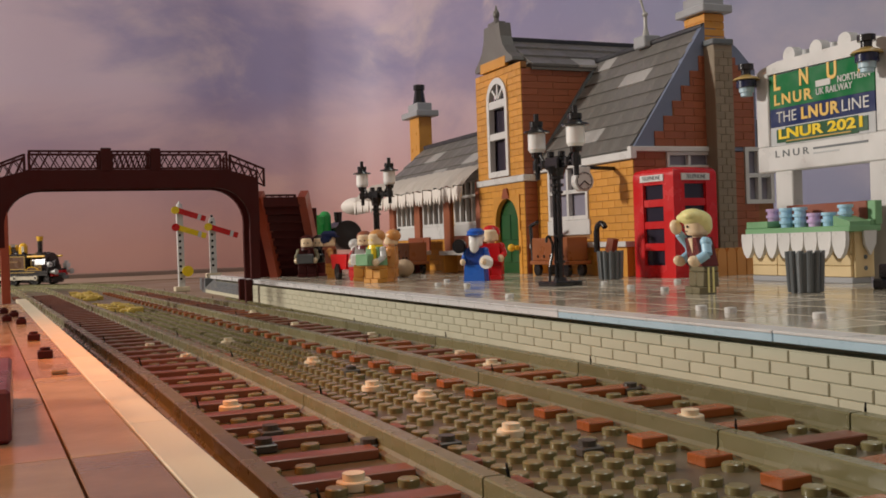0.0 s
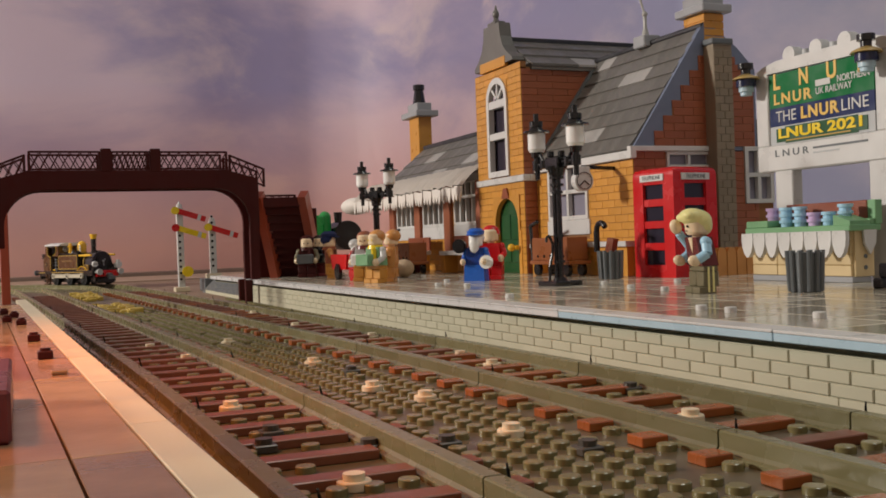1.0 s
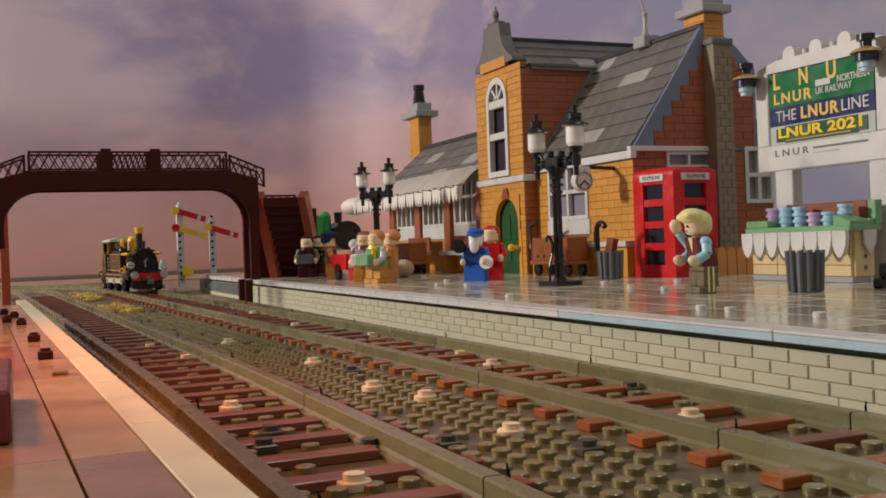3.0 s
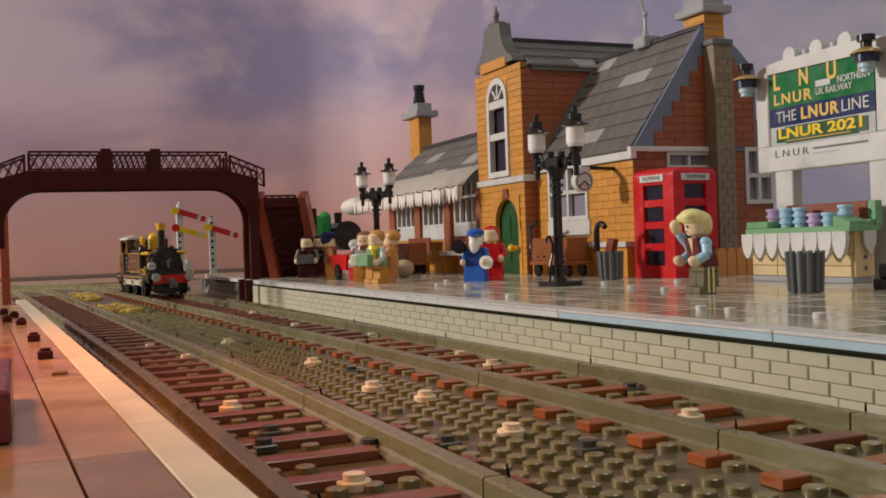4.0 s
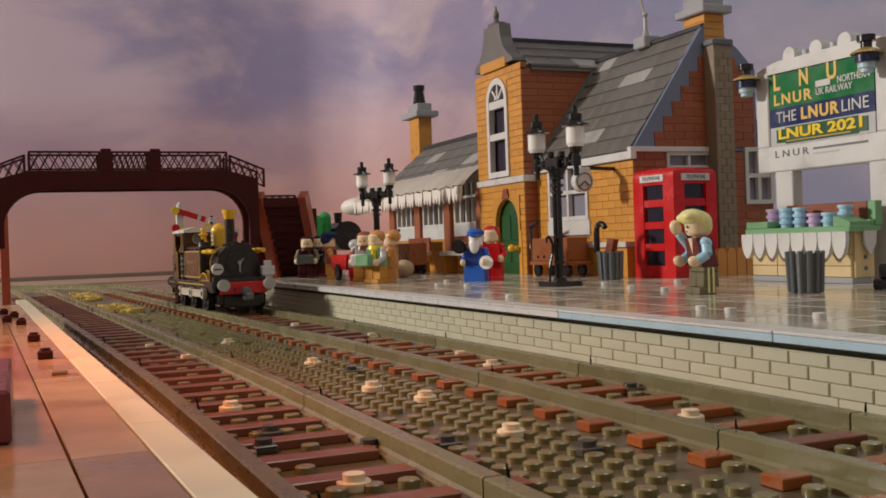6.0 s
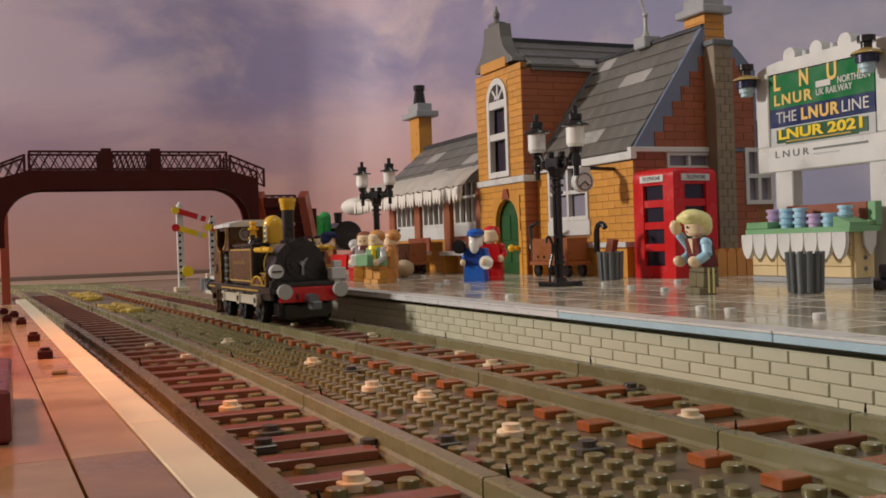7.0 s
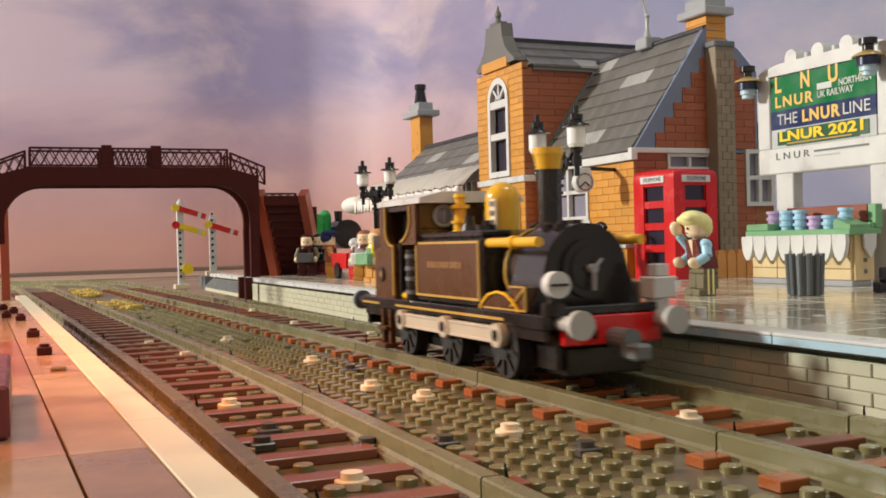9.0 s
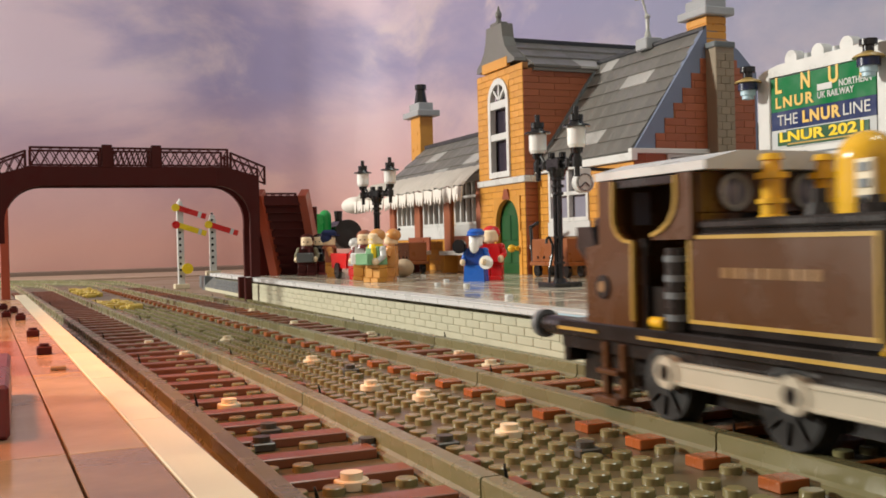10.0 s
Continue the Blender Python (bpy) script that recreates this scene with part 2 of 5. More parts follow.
def backdrop():
    """One hanging sheet: across the far end, round a soft corner and along behind the station, with slack folds."""
    bm = B()
    line = [(-1700 + i * 70, 2120) for i in range(31)]
    cx, cy, r = 400, 1870, 250
    line += [(cx + r * math.sin(a), cy + r * math.cos(a)) for a in [math.pi / 2 * k / 12 for k in range(1, 13)]]
    line += [(650, 1870 - k * 60) for k in range(1, 45)]
    rows = []
    for z in range(0, 1351, 50):
        row = []
        for i, (x, y) in enumerate(line):
            fold = 5.0 * math.sin(i * 0.9) * math.sin(i * 0.37 + 1) + (4.0 * math.sin(i * 1.7) if 28 < i < 42 else 0)
            row.append(bm.verts.new((x + fold * 0.5, y - fold - 0.012 * z, z)))
        rows.append(row)
    for a, b in zip(rows, rows[1:]):
        for i in range(len(line) - 1):
            bm.faces.new((a[i], a[i + 1], b[i + 1], b[i]))
    bmesh.ops.solidify(bm, geom=bm.faces[:], thickness=1.0)
    return solid("backdrop", bm, SKYPRINT, "hanging sheet printed with blue and rose evening clouds", "backdrop", kind="structure", smooth=True)


backdrop()
# walls and ceiling out of view, added for bounced light and reflections
solid("wall_west", box(B(), -2700, -2600, -1100, 2300, -700, 2000), ROOMPAINT, "plain painted wall of the room", "wall", kind="structure")
solid("wall_south", box(B(), -2600, 1600, -1200, -1100, -700, 2000), ROOMPAINT, "plain painted wall of the room", "wall", kind="structure")
solid("ceiling", box(B(), -2700, 1600, -1200, 2300, 2000, 2060), ROOMPAINT, "plain painted ceiling of the room", "ceiling", kind="structure")
# low grey skirting strip under the sheet and a pale road strip before it
solid("trim", box(B(), -1400, 420, 2060, 2085, 0, 11, 2), plastic("skirting_brown", (0.16, 0.11, 0.085), 0.5), "long dark brown strip along the foot of the sheet", "trim", kind="structure")
solid("road", box(B(), -1400, 420, 1720, 2050, 0.2, 2.5, 0.5), plastic("road_sand", (0.42, 0.30, 0.22), 0.5, 0.15, 0.1, 14), "pale sandy strip of road on the table", "road", kind="structure")


def ballast_bed():
    """A low slab under each line, following its drift."""
    bm = B()
    rows = []
    for y in range(-300, 1701, 50):
        d = track_x(y)
        rows.append([bm.verts.new((x, y, z)) for x, z in ((-144 + d * 0.9, 0.02), (-144 + d * 0.9, 0.4), (39.9 + min(0, d * 0.9 + 0), 0.4), (39.9 + min(0, d * 0.9), 0.02))])
    for a, b in zip(rows, rows[1:]):
        for i in range(3):
            bm.faces.new((a[i], b[i], b[i + 1], a[i + 1]))
    # darker than the studs: the shade between them is in this colour
    return solid("track_bed", bm, plastic("track_bed_plates", (0.105, 0.085, 0.046), 0.3, 0.3, 0.12, 30), "olive-grey studded base plates between the platforms", "ground", kind="structure")


ballast_bed()
def studs(name, places, mat, label):
    """Many moulded studs joined into one mesh of real geometry."""
    n = 10
    verts, faces = [], []
    ring = [(math.cos(2 * math.pi * k / n), math.sin(2 * math.pi * k / n)) for k in range(n)]
    for x, y, z in places:
        o = len(verts)
        for r, h in ((2.45, 0.0), (2.45, 1.5), (2.2, 1.72)):
            verts += [((x + c * r) * MM, (y + s * r) * MM, (z + h) * MM) for c, s in ring]
        for lv in (0, 1):
            for k in range(n):
                a, b = o + lv * n + k, o + lv * n + (k + 1) % n
                faces.append((a, b, b + n, a + n))
        faces.append(tuple(o + 2 * n + k for k in range(n)))
    me = bpy.data.meshes.new(name)
    me.from_pydata(verts, [], faces)
    me.materials.append(mat)
    me.shade_smooth()
    me.set_sharp_from_angle(angle=radians(40))
    return tagged(new(name, me), label, "studs", kind="stuff")


rng = random.Random(7)
spots = []
for k in range(-8, 112):
    y = 4 + 8 * k
    d = bend(y)
    for x in (-72, -64, -56, -48, -40):
        if rng.random() > 0.035:
            spots.append((x + d, y, 0.4))
    spots.append((36 + d * 0.2, y, 0.4))
    if k % 3 == 2:
        spots.append((-28 + d, y, 0.4))
        spots.append((-78 + d, y, 0.4))
        spots.append((-134 + d, y, 0.4))
        for x in (-12, -4, 4, 12):
            if rng.random() > 0.2:
                spots.append((x + d, y, 0.4))
            if rng.random() > 0.2:
                spots.append((-106 + x + d, y, 0.4))
studs("ballast_studs", spots, BALLAST, "rows of small round moulded studs between the rails")


# ---- the two lines ----
def rail_run(bm, cx, y0, y1):
    """One rail: foot, web and head, in short straight lengths that follow the line."""
    prof = [(-4, 0.4), (4, 0.4), (4, 1.4), (2.9, 1.9), (2.3, 2.8), (2.3, 6.2), (1.9, 6.6), (-1.9, 6.6), (-2.3, 6.2), (-2.3, 2.8), (-2.9, 1.9), (-4, 1.4)]
    n = max(1, int((y1 - y0) / 32))
    rows = []
    for i in range(n + 1):
        y = y0 + (y1 - y0) * i / n
        d = track_x(y)
        rows.append([bm.verts.new((cx + d + px, y, pz)) for px, pz in prof])
    for a, b in zip(rows, rows[1:]):
        for i in range(len(prof)):
            j = (i + 1) % len(prof)
            bm.faces.new((a[i], a[j], b[j], b[i]))
    bm.faces.new(rows[0])
    bm.faces.new(rows[-1][::-1])
    return bm


def sleeper_mesh(x0, x1, mat, z=2.9):
    return finish(box(B(), x0, x1, -3.4, 3.4, 0.4, z, 0.25), "sleeper", mat)


def line_of_rails(cx, label, near):
    t = thing("railway_track", (cx, 0, 0), label, "railway track")
    for side in ((-18 if near else -20), 20):
        y = -306.0 + (69 if near else 82)
        while y < 1640:
            part("rail", rail_run(B(), cx + side, y + 0.35, y + 127.65), RAILGREY, t)
            y += 128.0
    mid = sleeper_mesh(-15.6, 15.6, SLEEP)
    long_red = sleeper_mesh(-6, 15.6, TILEBROWN if not near else SLEEP)
    short_pale = sleeper_mesh(-15.6, -6.2, LAVENDER)
    end = sleeper_mesh(-31.8, -24.2, TILEBROWN if not near else SLEEP)
    far_end = sleeper_mesh(24.2, 31.8, SLEEP)
    r = random.Random(3 if near else 4)
    for k in range(-6, 50):
        y = k * 24.0 + 3.8
        c = cx + track_x(y)
        if near or r.random() < 0.25 + 0.5 * (k > 14):
            piece("sleeper", mid, (c, y, 0), t)
        else:
            piece("sleeper", long_red, (c, y, 0), t)
            piece("sleeper", short_pale, (c, y, r.uniform(-0.4, 0.2)), t)
        piece("sleeper_end", end, (c, y, r.uniform(-0.15, 0.1)), t)
        if near:
            piece("sleeper_end", far_end, (c, y, 0), t)
    # bent joint clips, one beside each rail joint
    for side in ((-18 if near else -20), 20):
        for k in range(-2, 9):
            y = (-306.0 + (69 if near else 82)) + 128.0 * (k + 2)
            d = cx + side + track_x(y)
            bm = B()
            hook = [(2.4, -3.0, 1.5), (3.4, -1.2, 2.0), (3.9, 0.4, 3.4), (3.8, 0.9, 5.4), (3.3, 0.5, 7.4), (2.9, 0.0, 8.6)]
            for n, (p, q) in enumerate(zip(hook, hook[1:])):
                bar(bm, (d + p[0], y + p[1], p[2]), (d + q[0], y + q[1], q[2]), 1.2 - 0.17 * n, seg=6)
            part("rail_joint", bm, BLACK, t)
    return t


line_of_rails(0.0, "grey plastic line with copper-brown sleepers beside the station platform", False)
line_of_rails(-106.0, "grey plastic line with dark brown sleepers beside the near platform", True)


def round_button(x, y, tall=2, mat=CREAM):
    bm = B()
    z = -0.7 + (0.3 if tall > 1 else 0.0)
    cyl(bm, (x, y, 0.32), 2.6, 0.4, seg=16)
    cyl(bm, (x, y, z + 1.2), 3.6, 0.25, seg=20, r2=3.75)
    cyl(bm, (x, y, z + 1.45), 3.75, 1.5, seg=20)
    cyl(bm, (x, y, z + 2.95), 3.75, 0.25, seg=20, r2=3.55)
    cyl(bm, (x, y, z + 3.2), 2.4, 1.5, seg=14)
    return solid("round_plate", bm, mat, "small cream round plate lying on the studs" if mat is CREAM else "small dark grey round plate lying on the studs",
                 "toy brick", "loose plates on the ballast", smooth=True)


for x, y, tall in ((-109, 164, 1), (-106, 47, 1), (-53, 78, 2), (-3, 69, 2), (8, 247, 1), (-50, 145, 2), (-57, 177, 2), (-54, 264, 2), (-107, 390, 1), (-99, 321, 1),
                   (5, 209, 1), (7, 363, 1), (-66, 390, 1), (-8, 470, 1), (-2, 620, 1), (-150 + 12, 250, 1)):
    round_button(x, y, tall)
for x, y in ((-73, 74), (-47, 50), (-108, 114), (-91, 81), (-114, 96), (-49, 226), (13, 122)):
    bm = B()
    box(bm, x - 3.0, x + 3.0, y - 3.0, y + 3.0, 0.5, 2.6, 0.3)
    cyl(bm, (x, y, 2.6), 2.2, 1.4, seg=12)
    solid("small_plate", bm, plastic("dark_ballast_plate", (0.055, 0.05, 0.04), 0.35), "small dark grey square plate lying on the studs", "toy brick", "loose plates on the ballast")
# patch of yellow ground cover between the lines near the bridge
bm = B()
for xa, xb, ya, yb, count in ((-108, -84, 1010, 1230, 90), (-102, -74, 725, 860, 70)):
    for i in range(count):
        y = rng.uniform(ya, yb)
        x = rng.uniform(xa, xb)
        box(bm, x - rng.uniform(2, 4), x + rng.uniform(2, 4), y - rng.uniform(3, 8), y + rng.uniform(3, 8), 0.4, rng.uniform(2.4, 5.4), 0.3)
solid("ballast_patch", bm, plastic("straw_plates", (0.50, 0.36, 0.07), 0.4), "straw-yellow plates scattered between the lines", "toy bricks", kind="stuff")

# ---- station platform ----
TOP = 22.4
platform = tagged(part("platform", box(box(B(), 41.5, 640, -300, 1020, 0, 16.3), 47.5, 640, -300, 1020, 16.3, 19.1), STONE), "light grey station platform with masonry face", "platform", kind="structure")
prism_end = prism(B(), [(1020, 0), (1020, 19.1), (1110, 2), (1110, 0)], "x", 41.5, 170)
solid("platform_ramp", prism_end, DKGREY, "dark grey ramp at the far end of the platform", "ramp", kind="structure")
# plain base course, then three courses in running bond
for k in range(9):
    piece("base_course", finish(box(B(), 1.2, 2.0, -63.9, 63.9, 0.05, 3.9, 0.2), "base_course", STONE), (39.6, k * 128 - 4, 0.2), platform)
stretcher = finish(box(B(), 1.15, 2.0, 0.2, 15.8, 0.12, 3.88, 0.32), "brick", STONE)
# bricks past y 835 are dark grey to paint in the footbridge's shadow
far_bricks, shade_bricks = B(), B()
for r_ in range(1, 4):
    start = 15.3 if r_ % 2 else 7.4
    for k in range(-4, 63):
        y = k * 16 + start
        if k < 46:
            piece("brick", stretcher, (39.6, y, r_ * 4.0 + 0.2), platform)
        else:
            box(far_bricks if y < 835 else shade_bricks, 40.85, 41.6, y + 0.2, y + 15.8, r_ * 4.0 + 0.3, r_ * 4.0 + 4.1)
tagged(part("far_masonry", far_bricks, STONE, platform), kind="stuff")
# base course carries the same painted shadow
box(shade_bricks, 40.9, 41.45, 840, 1019, 0.3, 4.1)
tagged(part("end_masonry", shade_bricks, DKGREY, platform, "dark grey masonry at the far end"), kind="stuff")
edge_me = finish(box(B(), -4.5, 6.5, -63.8, 63.8, 2.3, 3.3, 0.25), "edge_tile", WHITE)
fascia_me = finish(box(B(), -4.3, 7.4, -63.8, 63.8, -0.2, 2.25, 0.2), "edge_plate", PALEBLUE)
short_e = finish(box(B(), -4.5, 6.5, -21.8, 21.8, 2.3, 3.3, 0.25), "edge_tile", WHITE)
PALEEDGE = plastic("pale_grey_plastic", (0.62, 0.62, 0.62), 0.3)
short_f = finish(box(B(), -4.3, 7.4, -21.8, 21.8, -0.2, 2.25, 0.2), "edge_plate", PALEEDGE)
far_fascia = finish(box(B(), -4.3, 7.4, -63.8, 63.8, -0.2, 2.25, 0.2), "edge_plate", PALEEDGE)
for me, nm in ((short_e, "edge_tile"), (short_f, "edge_plate")):
    ob = new(nm, me)
    ob.location = (40.0 * MM, 998.0 * MM, 19.15 * MM)
    ob.parent = platform
for k in range(-3, 7):
    for me, nm in ((edge_me, "edge_tile"), (fascia_me if k < 1 else far_fascia, "edge_plate")):
        ob = new(nm, me)
        ob.location = (40.0 * MM, (144.0 + k * 128) * MM, 19.15 * MM)
        ob.parent = platform
paving = tagged(part("paving", box(B(), 46.6, 640, -300, 1020, 19.1, 22.39), JOINT), "glossy grey-brown tiled platform surface", "floor", kind="structure")
me_t = finish(box(B(), -15.25, 15.25, -23.25, 23.25, 0.9, 1.0, 0.02), "paving_tile", PAVE)
me_p = finish(box(B(), -15.25, 15.25, -23.25, 23.25, 0.9, 1.0, 0.02), "paving_tile", plastic("platform_tile_pale", (0.50, 0.46, 0.38), 0.13, 0.15, 0.05, 25))
r = random.Random(11)
for i in range(10):
    for k in range(-4, 22):
        piece("paving_tile", me_p if r.random() < 0.18 else me_t, (63 + i * 32, k * 48 + (24 if i % 2 else 0), 21.42), paving)
for x, y in ((162, 372), (145, 318), (142, 282), (70, 141), (70, 158), (74, 101), (100, 440), (92, 470), (120, 520), (150, 560), (110, 600), (185, 480), (200, 350), (60, 300), (130, 700), (150, 640)):
    bm = cyl(B(), (x, y, 22.44), 2.2, 1.8, seg=16)
    cyl(bm, (x, y, 24.24), 2.2, 0.25, seg=16, r2=1.95)
    solid("white_plate", bm, WHITE, "small white round plate lying on the platform", "toy brick", "white plates on the platform")

# ---- near platform: straight, at a small angle to the lines ----
SKEW = -0.0325


def skew_slab(x0, x1, y0, y1, z0, z1):
    bm = box(B(), x0, x1, y0, y1, z0, z1)
    for v in bm.verts:
        v.co.x += SKEW * v.co.y
    return bm


near_plat = tagged(part("platform_near", skew_slab(-700, -145.9, -900, 590, 0, 20.0), DARKBROWN), "near platform of dark brown plates", "platform", kind="structure")
# same strong mottle, with reflected bands put into the tile colour
NEARTAN = plastic("near_platform_tan", (0.43, 0.27, 0.14), 0.15, 0.5, 0.1, 48)
NEARROSE = plastic("near_platform_rose", (0.30, 0.13, 0.095), 0.13, 0.5, 0.1, 48)


def near_tile(x, y, half_w, half_l, z, h, mat, nm, store={}):
    key = (half_w, half_l, h, mat.name)
    if key not in store:
        store[key] = finish(box(B(), -half_w, half_w, -half_l, half_l, 0, h, 0.14), nm, mat)
    ob = piece(nm, store[key], (x + SKEW * y, y, z), near_plat)
    ob.rotation_euler = (0, 0, -math.atan(SKEW))


for k in range(-4, 5):
    y = k * 106.0 + 54.5
    near_tile(-157.9, y, 5.55, 52.9, 20.2, 2.0, NEARTAN if k % 2 == 0 else PLATPINK, "platform_tile")
    for i in range(4):
        near_tile(-179.75 - i * 32.2, y + (0, 53, 22, 75)[i], 15.9, 52.9, 20.2, 2.0, (PLATPINK, NEARROSE, NEARTAN)[(k + i) % 3], "platform_tile")
for k in range(-7, 9):
    near_tile(-148.75, k * 64.0 + 58, 3.35, 31.93, 20.1, 2.3, CREAM, "edge_tile")
for x, y in ((-163.2, 158), (-165.3, 226), (-169, 323), (-172, 385), (-175, 350), (-177, 420)):
    bm = box(B(), x - 2.1, x + 2.1, y - 2.1, y + 2.1, 22.25, 24.6, 0.3)
    cyl(bm, (x, y, 24.6), 1.5, 0.8, seg=10)
    solid("small_tile", bm, DARKBROWN, "small dark brown square tile lying on the near platform", "toy brick", "loose tiles on the near platform")
bm = box(B(), -163, -159, 112.8, 116.8, 22.25, 23.3, 0.3)
solid("flat_tile", bm, NEARTAN, "small flat tan tile lying on the near platform", "toy brick", "loose tiles on the near platform")
solid("red_block", box(B(), -196, -171.5, 18, 74, 22.3, 31, 0.6), DKRED, "dark red block standing on the near platform", "toy brick")

# ---- station building ----
def brick_wall(parent, name, axis, fixed, a0, a1, z0, z1, mat, holes=(), inset=0.0, length=17.0, course=5.63, limit=None, joint=None):
    """A core slab with real brick pieces on its face. axis: the way the wall runs."""
    joint = joint or JOINTDARK
    d = 5.0
    core = B()
    edges = sorted({a0, a1, *[h[0] for h in holes], *[h[1] for h in holes]})
    for p0, p1 in (zip(edges, edges[1:]) if not limit else ()):
        cuts = sorted((h[2], h[3]) for h in holes if h[0] <= p0 and h[1] >= p1)
        z = z0
        for c0, c1 in cuts + [(z1, z1)]:
            if c0 > z:
                if axis == "y":
                    box(core, fixed, fixed + d, p0, p1, z, c0)
                else:
                    box(core, p0, p1, fixed, fixed + d, z, c0)
            z = max(z, c1)
    if limit:
        zz = z0
        while zz + course <= z1 + 0.5:
            lo, hi = limit(zz + course)
            box(core, lo + 0.3, hi - 0.3, fixed, fixed + 0.28, zz, zz + course)
            zz += course
    wall = part(name, core, joint, parent)
    shapes = {}
    row, z = 0, z0
    while z + course <= z1 + 0.5:
        a = a0 - (length / 2 if row % 2 else 0)
        while a < a1 - 0.5:
            spans = [(max(a, a0), min(a + length, a1))]
            for h0, h1, hz0, hz1 in holes:
                if z + course > hz0 + 1 and z < hz1 - 1:
                    spans = [s for p, q in spans for s in ((p, min(q, h0)), (max(p, h1), q)) if s[1] - s[0] > 1.5]
            if limit:
                lo, hi = limit(z + course)
                spans = [(max(p, lo), min(q, hi)) for p, q in spans if min(q, hi) - max(p, lo) > 1.5]
            for p, q in spans:
                w = round(q - p, 1)
                if w not in shapes:
                    if axis == "y":
                        shapes[w] = finish(box(B(), -0.55, 0.2, -w / 2 + 0.14, w / 2 - 0.14, 0.15, course - 0.15, 0.22), "brick", mat)
                    else:
                        shapes[w] = finish(box(B(), -w / 2 + 0.14, w / 2 - 0.14, -0.55, 0.2, 0.15, course - 0.15, 0.22), "brick", mat)
                mid = (p + q) / 2
                piece("brick", shapes[w], (fixed, mid, z) if axis == "y" else (mid, fixed, z), wall)
            a += length
        z += course
        row += 1
    return wall


JOINTDARK = plastic("brick_joint_shadow", (0.26, 0.11, 0.03), 0.5)
st = thing("station_building", (240, 452, TOP), "brick station house with clock, tower gable and grey slate roof", "station building")

# front wall with a window, end wall with two windows
win = (514.0, 576.0, 55.0, 111.0)
brick_wall(st, "wall_front", "y", 240, 452, 600, TOP, 107, ORANGE, [win])
gwin = (339.0, 366.0, 73.0, 116.0)
swin = (268.0, 308.0, 100.0, 113.0)


def gable_limit(z):
    k = int((z - 116.5) / 11.4)
    return (258.5 + k * 8.2, 350 - max(0.0, z - 168) * 1.05)


# the end wall's shade is put into its darker brick colour
brick_wall(st, "wall_gable", "x", 452, 240, 352, TOP, 112, BRICKSHADE, [gwin, swin], length=18)
brick_wall(st, "wall_gable_top", "x", 452, 240, 372, 116, 196, BRICKSHADE, [], length=18, limit=gable_limit)
part("verge", prism(B(), [(239.2, 113.2), (352.3, 113.2), (352.3, 175), (336, 191), (314, 206), (306, 208)], "y", 452.3, 457), VERGE, st, "blue-grey sloped end of the roof")
# white bands under the eaves
part("string_course", box(B(), 236, 241, 449, 600, 107.2, 113, 0.4), WHITE, st)
part("string_course", box(B(), 236, 313, 449, 454, 112.2, 116, 0.4), WHITE, st)


def ring(bm, outer, inner, a0, a1, axis="x"):
    """A closed frame between two outlines of equal count, a0 to a1 deep."""
    put = (lambda a, p: (a, p[0], p[1])) if axis == "x" else (lambda a, p: (p[0], a, p[1]))
    n = len(outer)
    sets = [[bm.verts.new(put(a, p)) for p in pts] for a in (a0, a1) for pts in (outer, inner)]
    for i in range(n):
        j = (i + 1) % n
        bm.faces.new((sets[0][i], sets[0][j], sets[1][j], sets[1][i]))
        bm.faces.new((sets[2][i], sets[2][j], sets[3][j], sets[3][i]))
        bm.faces.new((sets[0][i], sets[0][j], sets[2][j], sets[2][i]))
        bm.faces.new((sets[1][i], sets[1][j], sets[3][j], sets[3][i]))
    return bm


def window_unit(parent, x, y0, y1, z0, z1, cols, rows, axis="y", pane=PANEGREY, bar_w=3.2):
    """White frame with real glazing bars and panes set back in the opening."""
    rect = lambda i: [(y0 + i, z0 + i), (y1 - i, z0 + i), (y1 - i, z1 - i), (y0 + i, z1 - i)]
    w = part("window", ring(B(), rect(0), rect(bar_w), x - 1.8, x + 3, "x" if axis == "y" else "y"), WHITE, parent)

    def slab(nm, a0, a1, b0, b1, o0, o1, m=WHITE, bev=0.25):
        bm = B()
        if axis == "y":
            box(bm, x + o0, x + o1, a0, a1, b0, b1, bev)
        else:
            box(bm, a0, a1, x + o0, x + o1, b0, b1, bev)
        part(nm, bm, m, w)
    for i in range(1, cols):
        c = y0 + (y1 - y0) * i / cols
        slab("glazing_bar", c - bar_w / 2, c + bar_w / 2, z0 + bar_w, z1 - bar_w, -1.4, 2.6)
    for i in range(1, rows):
        c = z0 + (z1 - z0) * i / rows
        for j in range(cols):
            p0 = y0 + (y1 - y0) * j / cols + bar_w / 2 + (bar_w / 2 if j == 0 else 0)
            p1 = y0 + (y1 - y0) * (j + 1) / cols - bar_w / 2 - (bar_w / 2 if j == cols - 1 else 0)
            slab("glazing_bar", p0, p1, c - bar_w / 2, c + bar_w / 2, -1.4, 2.6)
    for i in range(cols):
        for j in range(rows):
            slab("pane", y0 + (y1 - y0) * i / cols + 0.5, y0 + (y1 - y0) * (i + 1) / cols - 0.5, z0 + (z1 - z0) * j / rows + 0.5, z0 + (z1 - z0) * (j + 1) / rows - 0.5, 3.1, 3.6, pane, 0)
    return w


window_unit(st, 240, 514, 576, 66, 111, 2, 2)
part("window_apron", box(B(), 238.2, 243, 512, 578, 54, 65.9, 0.4), WHITE, st)
window_unit(st, 452, 339, 366, 73, 116, 2, 2, axis="x")
window_unit(st, 452, 268, 308, 100.2, 112, 2, 1, axis="x", bar_w=2.2)
# low white ledge along the front wall
part("ledge", box(B(), 231, 240, 452, 508, 44, 48, 0.4), WHITE, st)
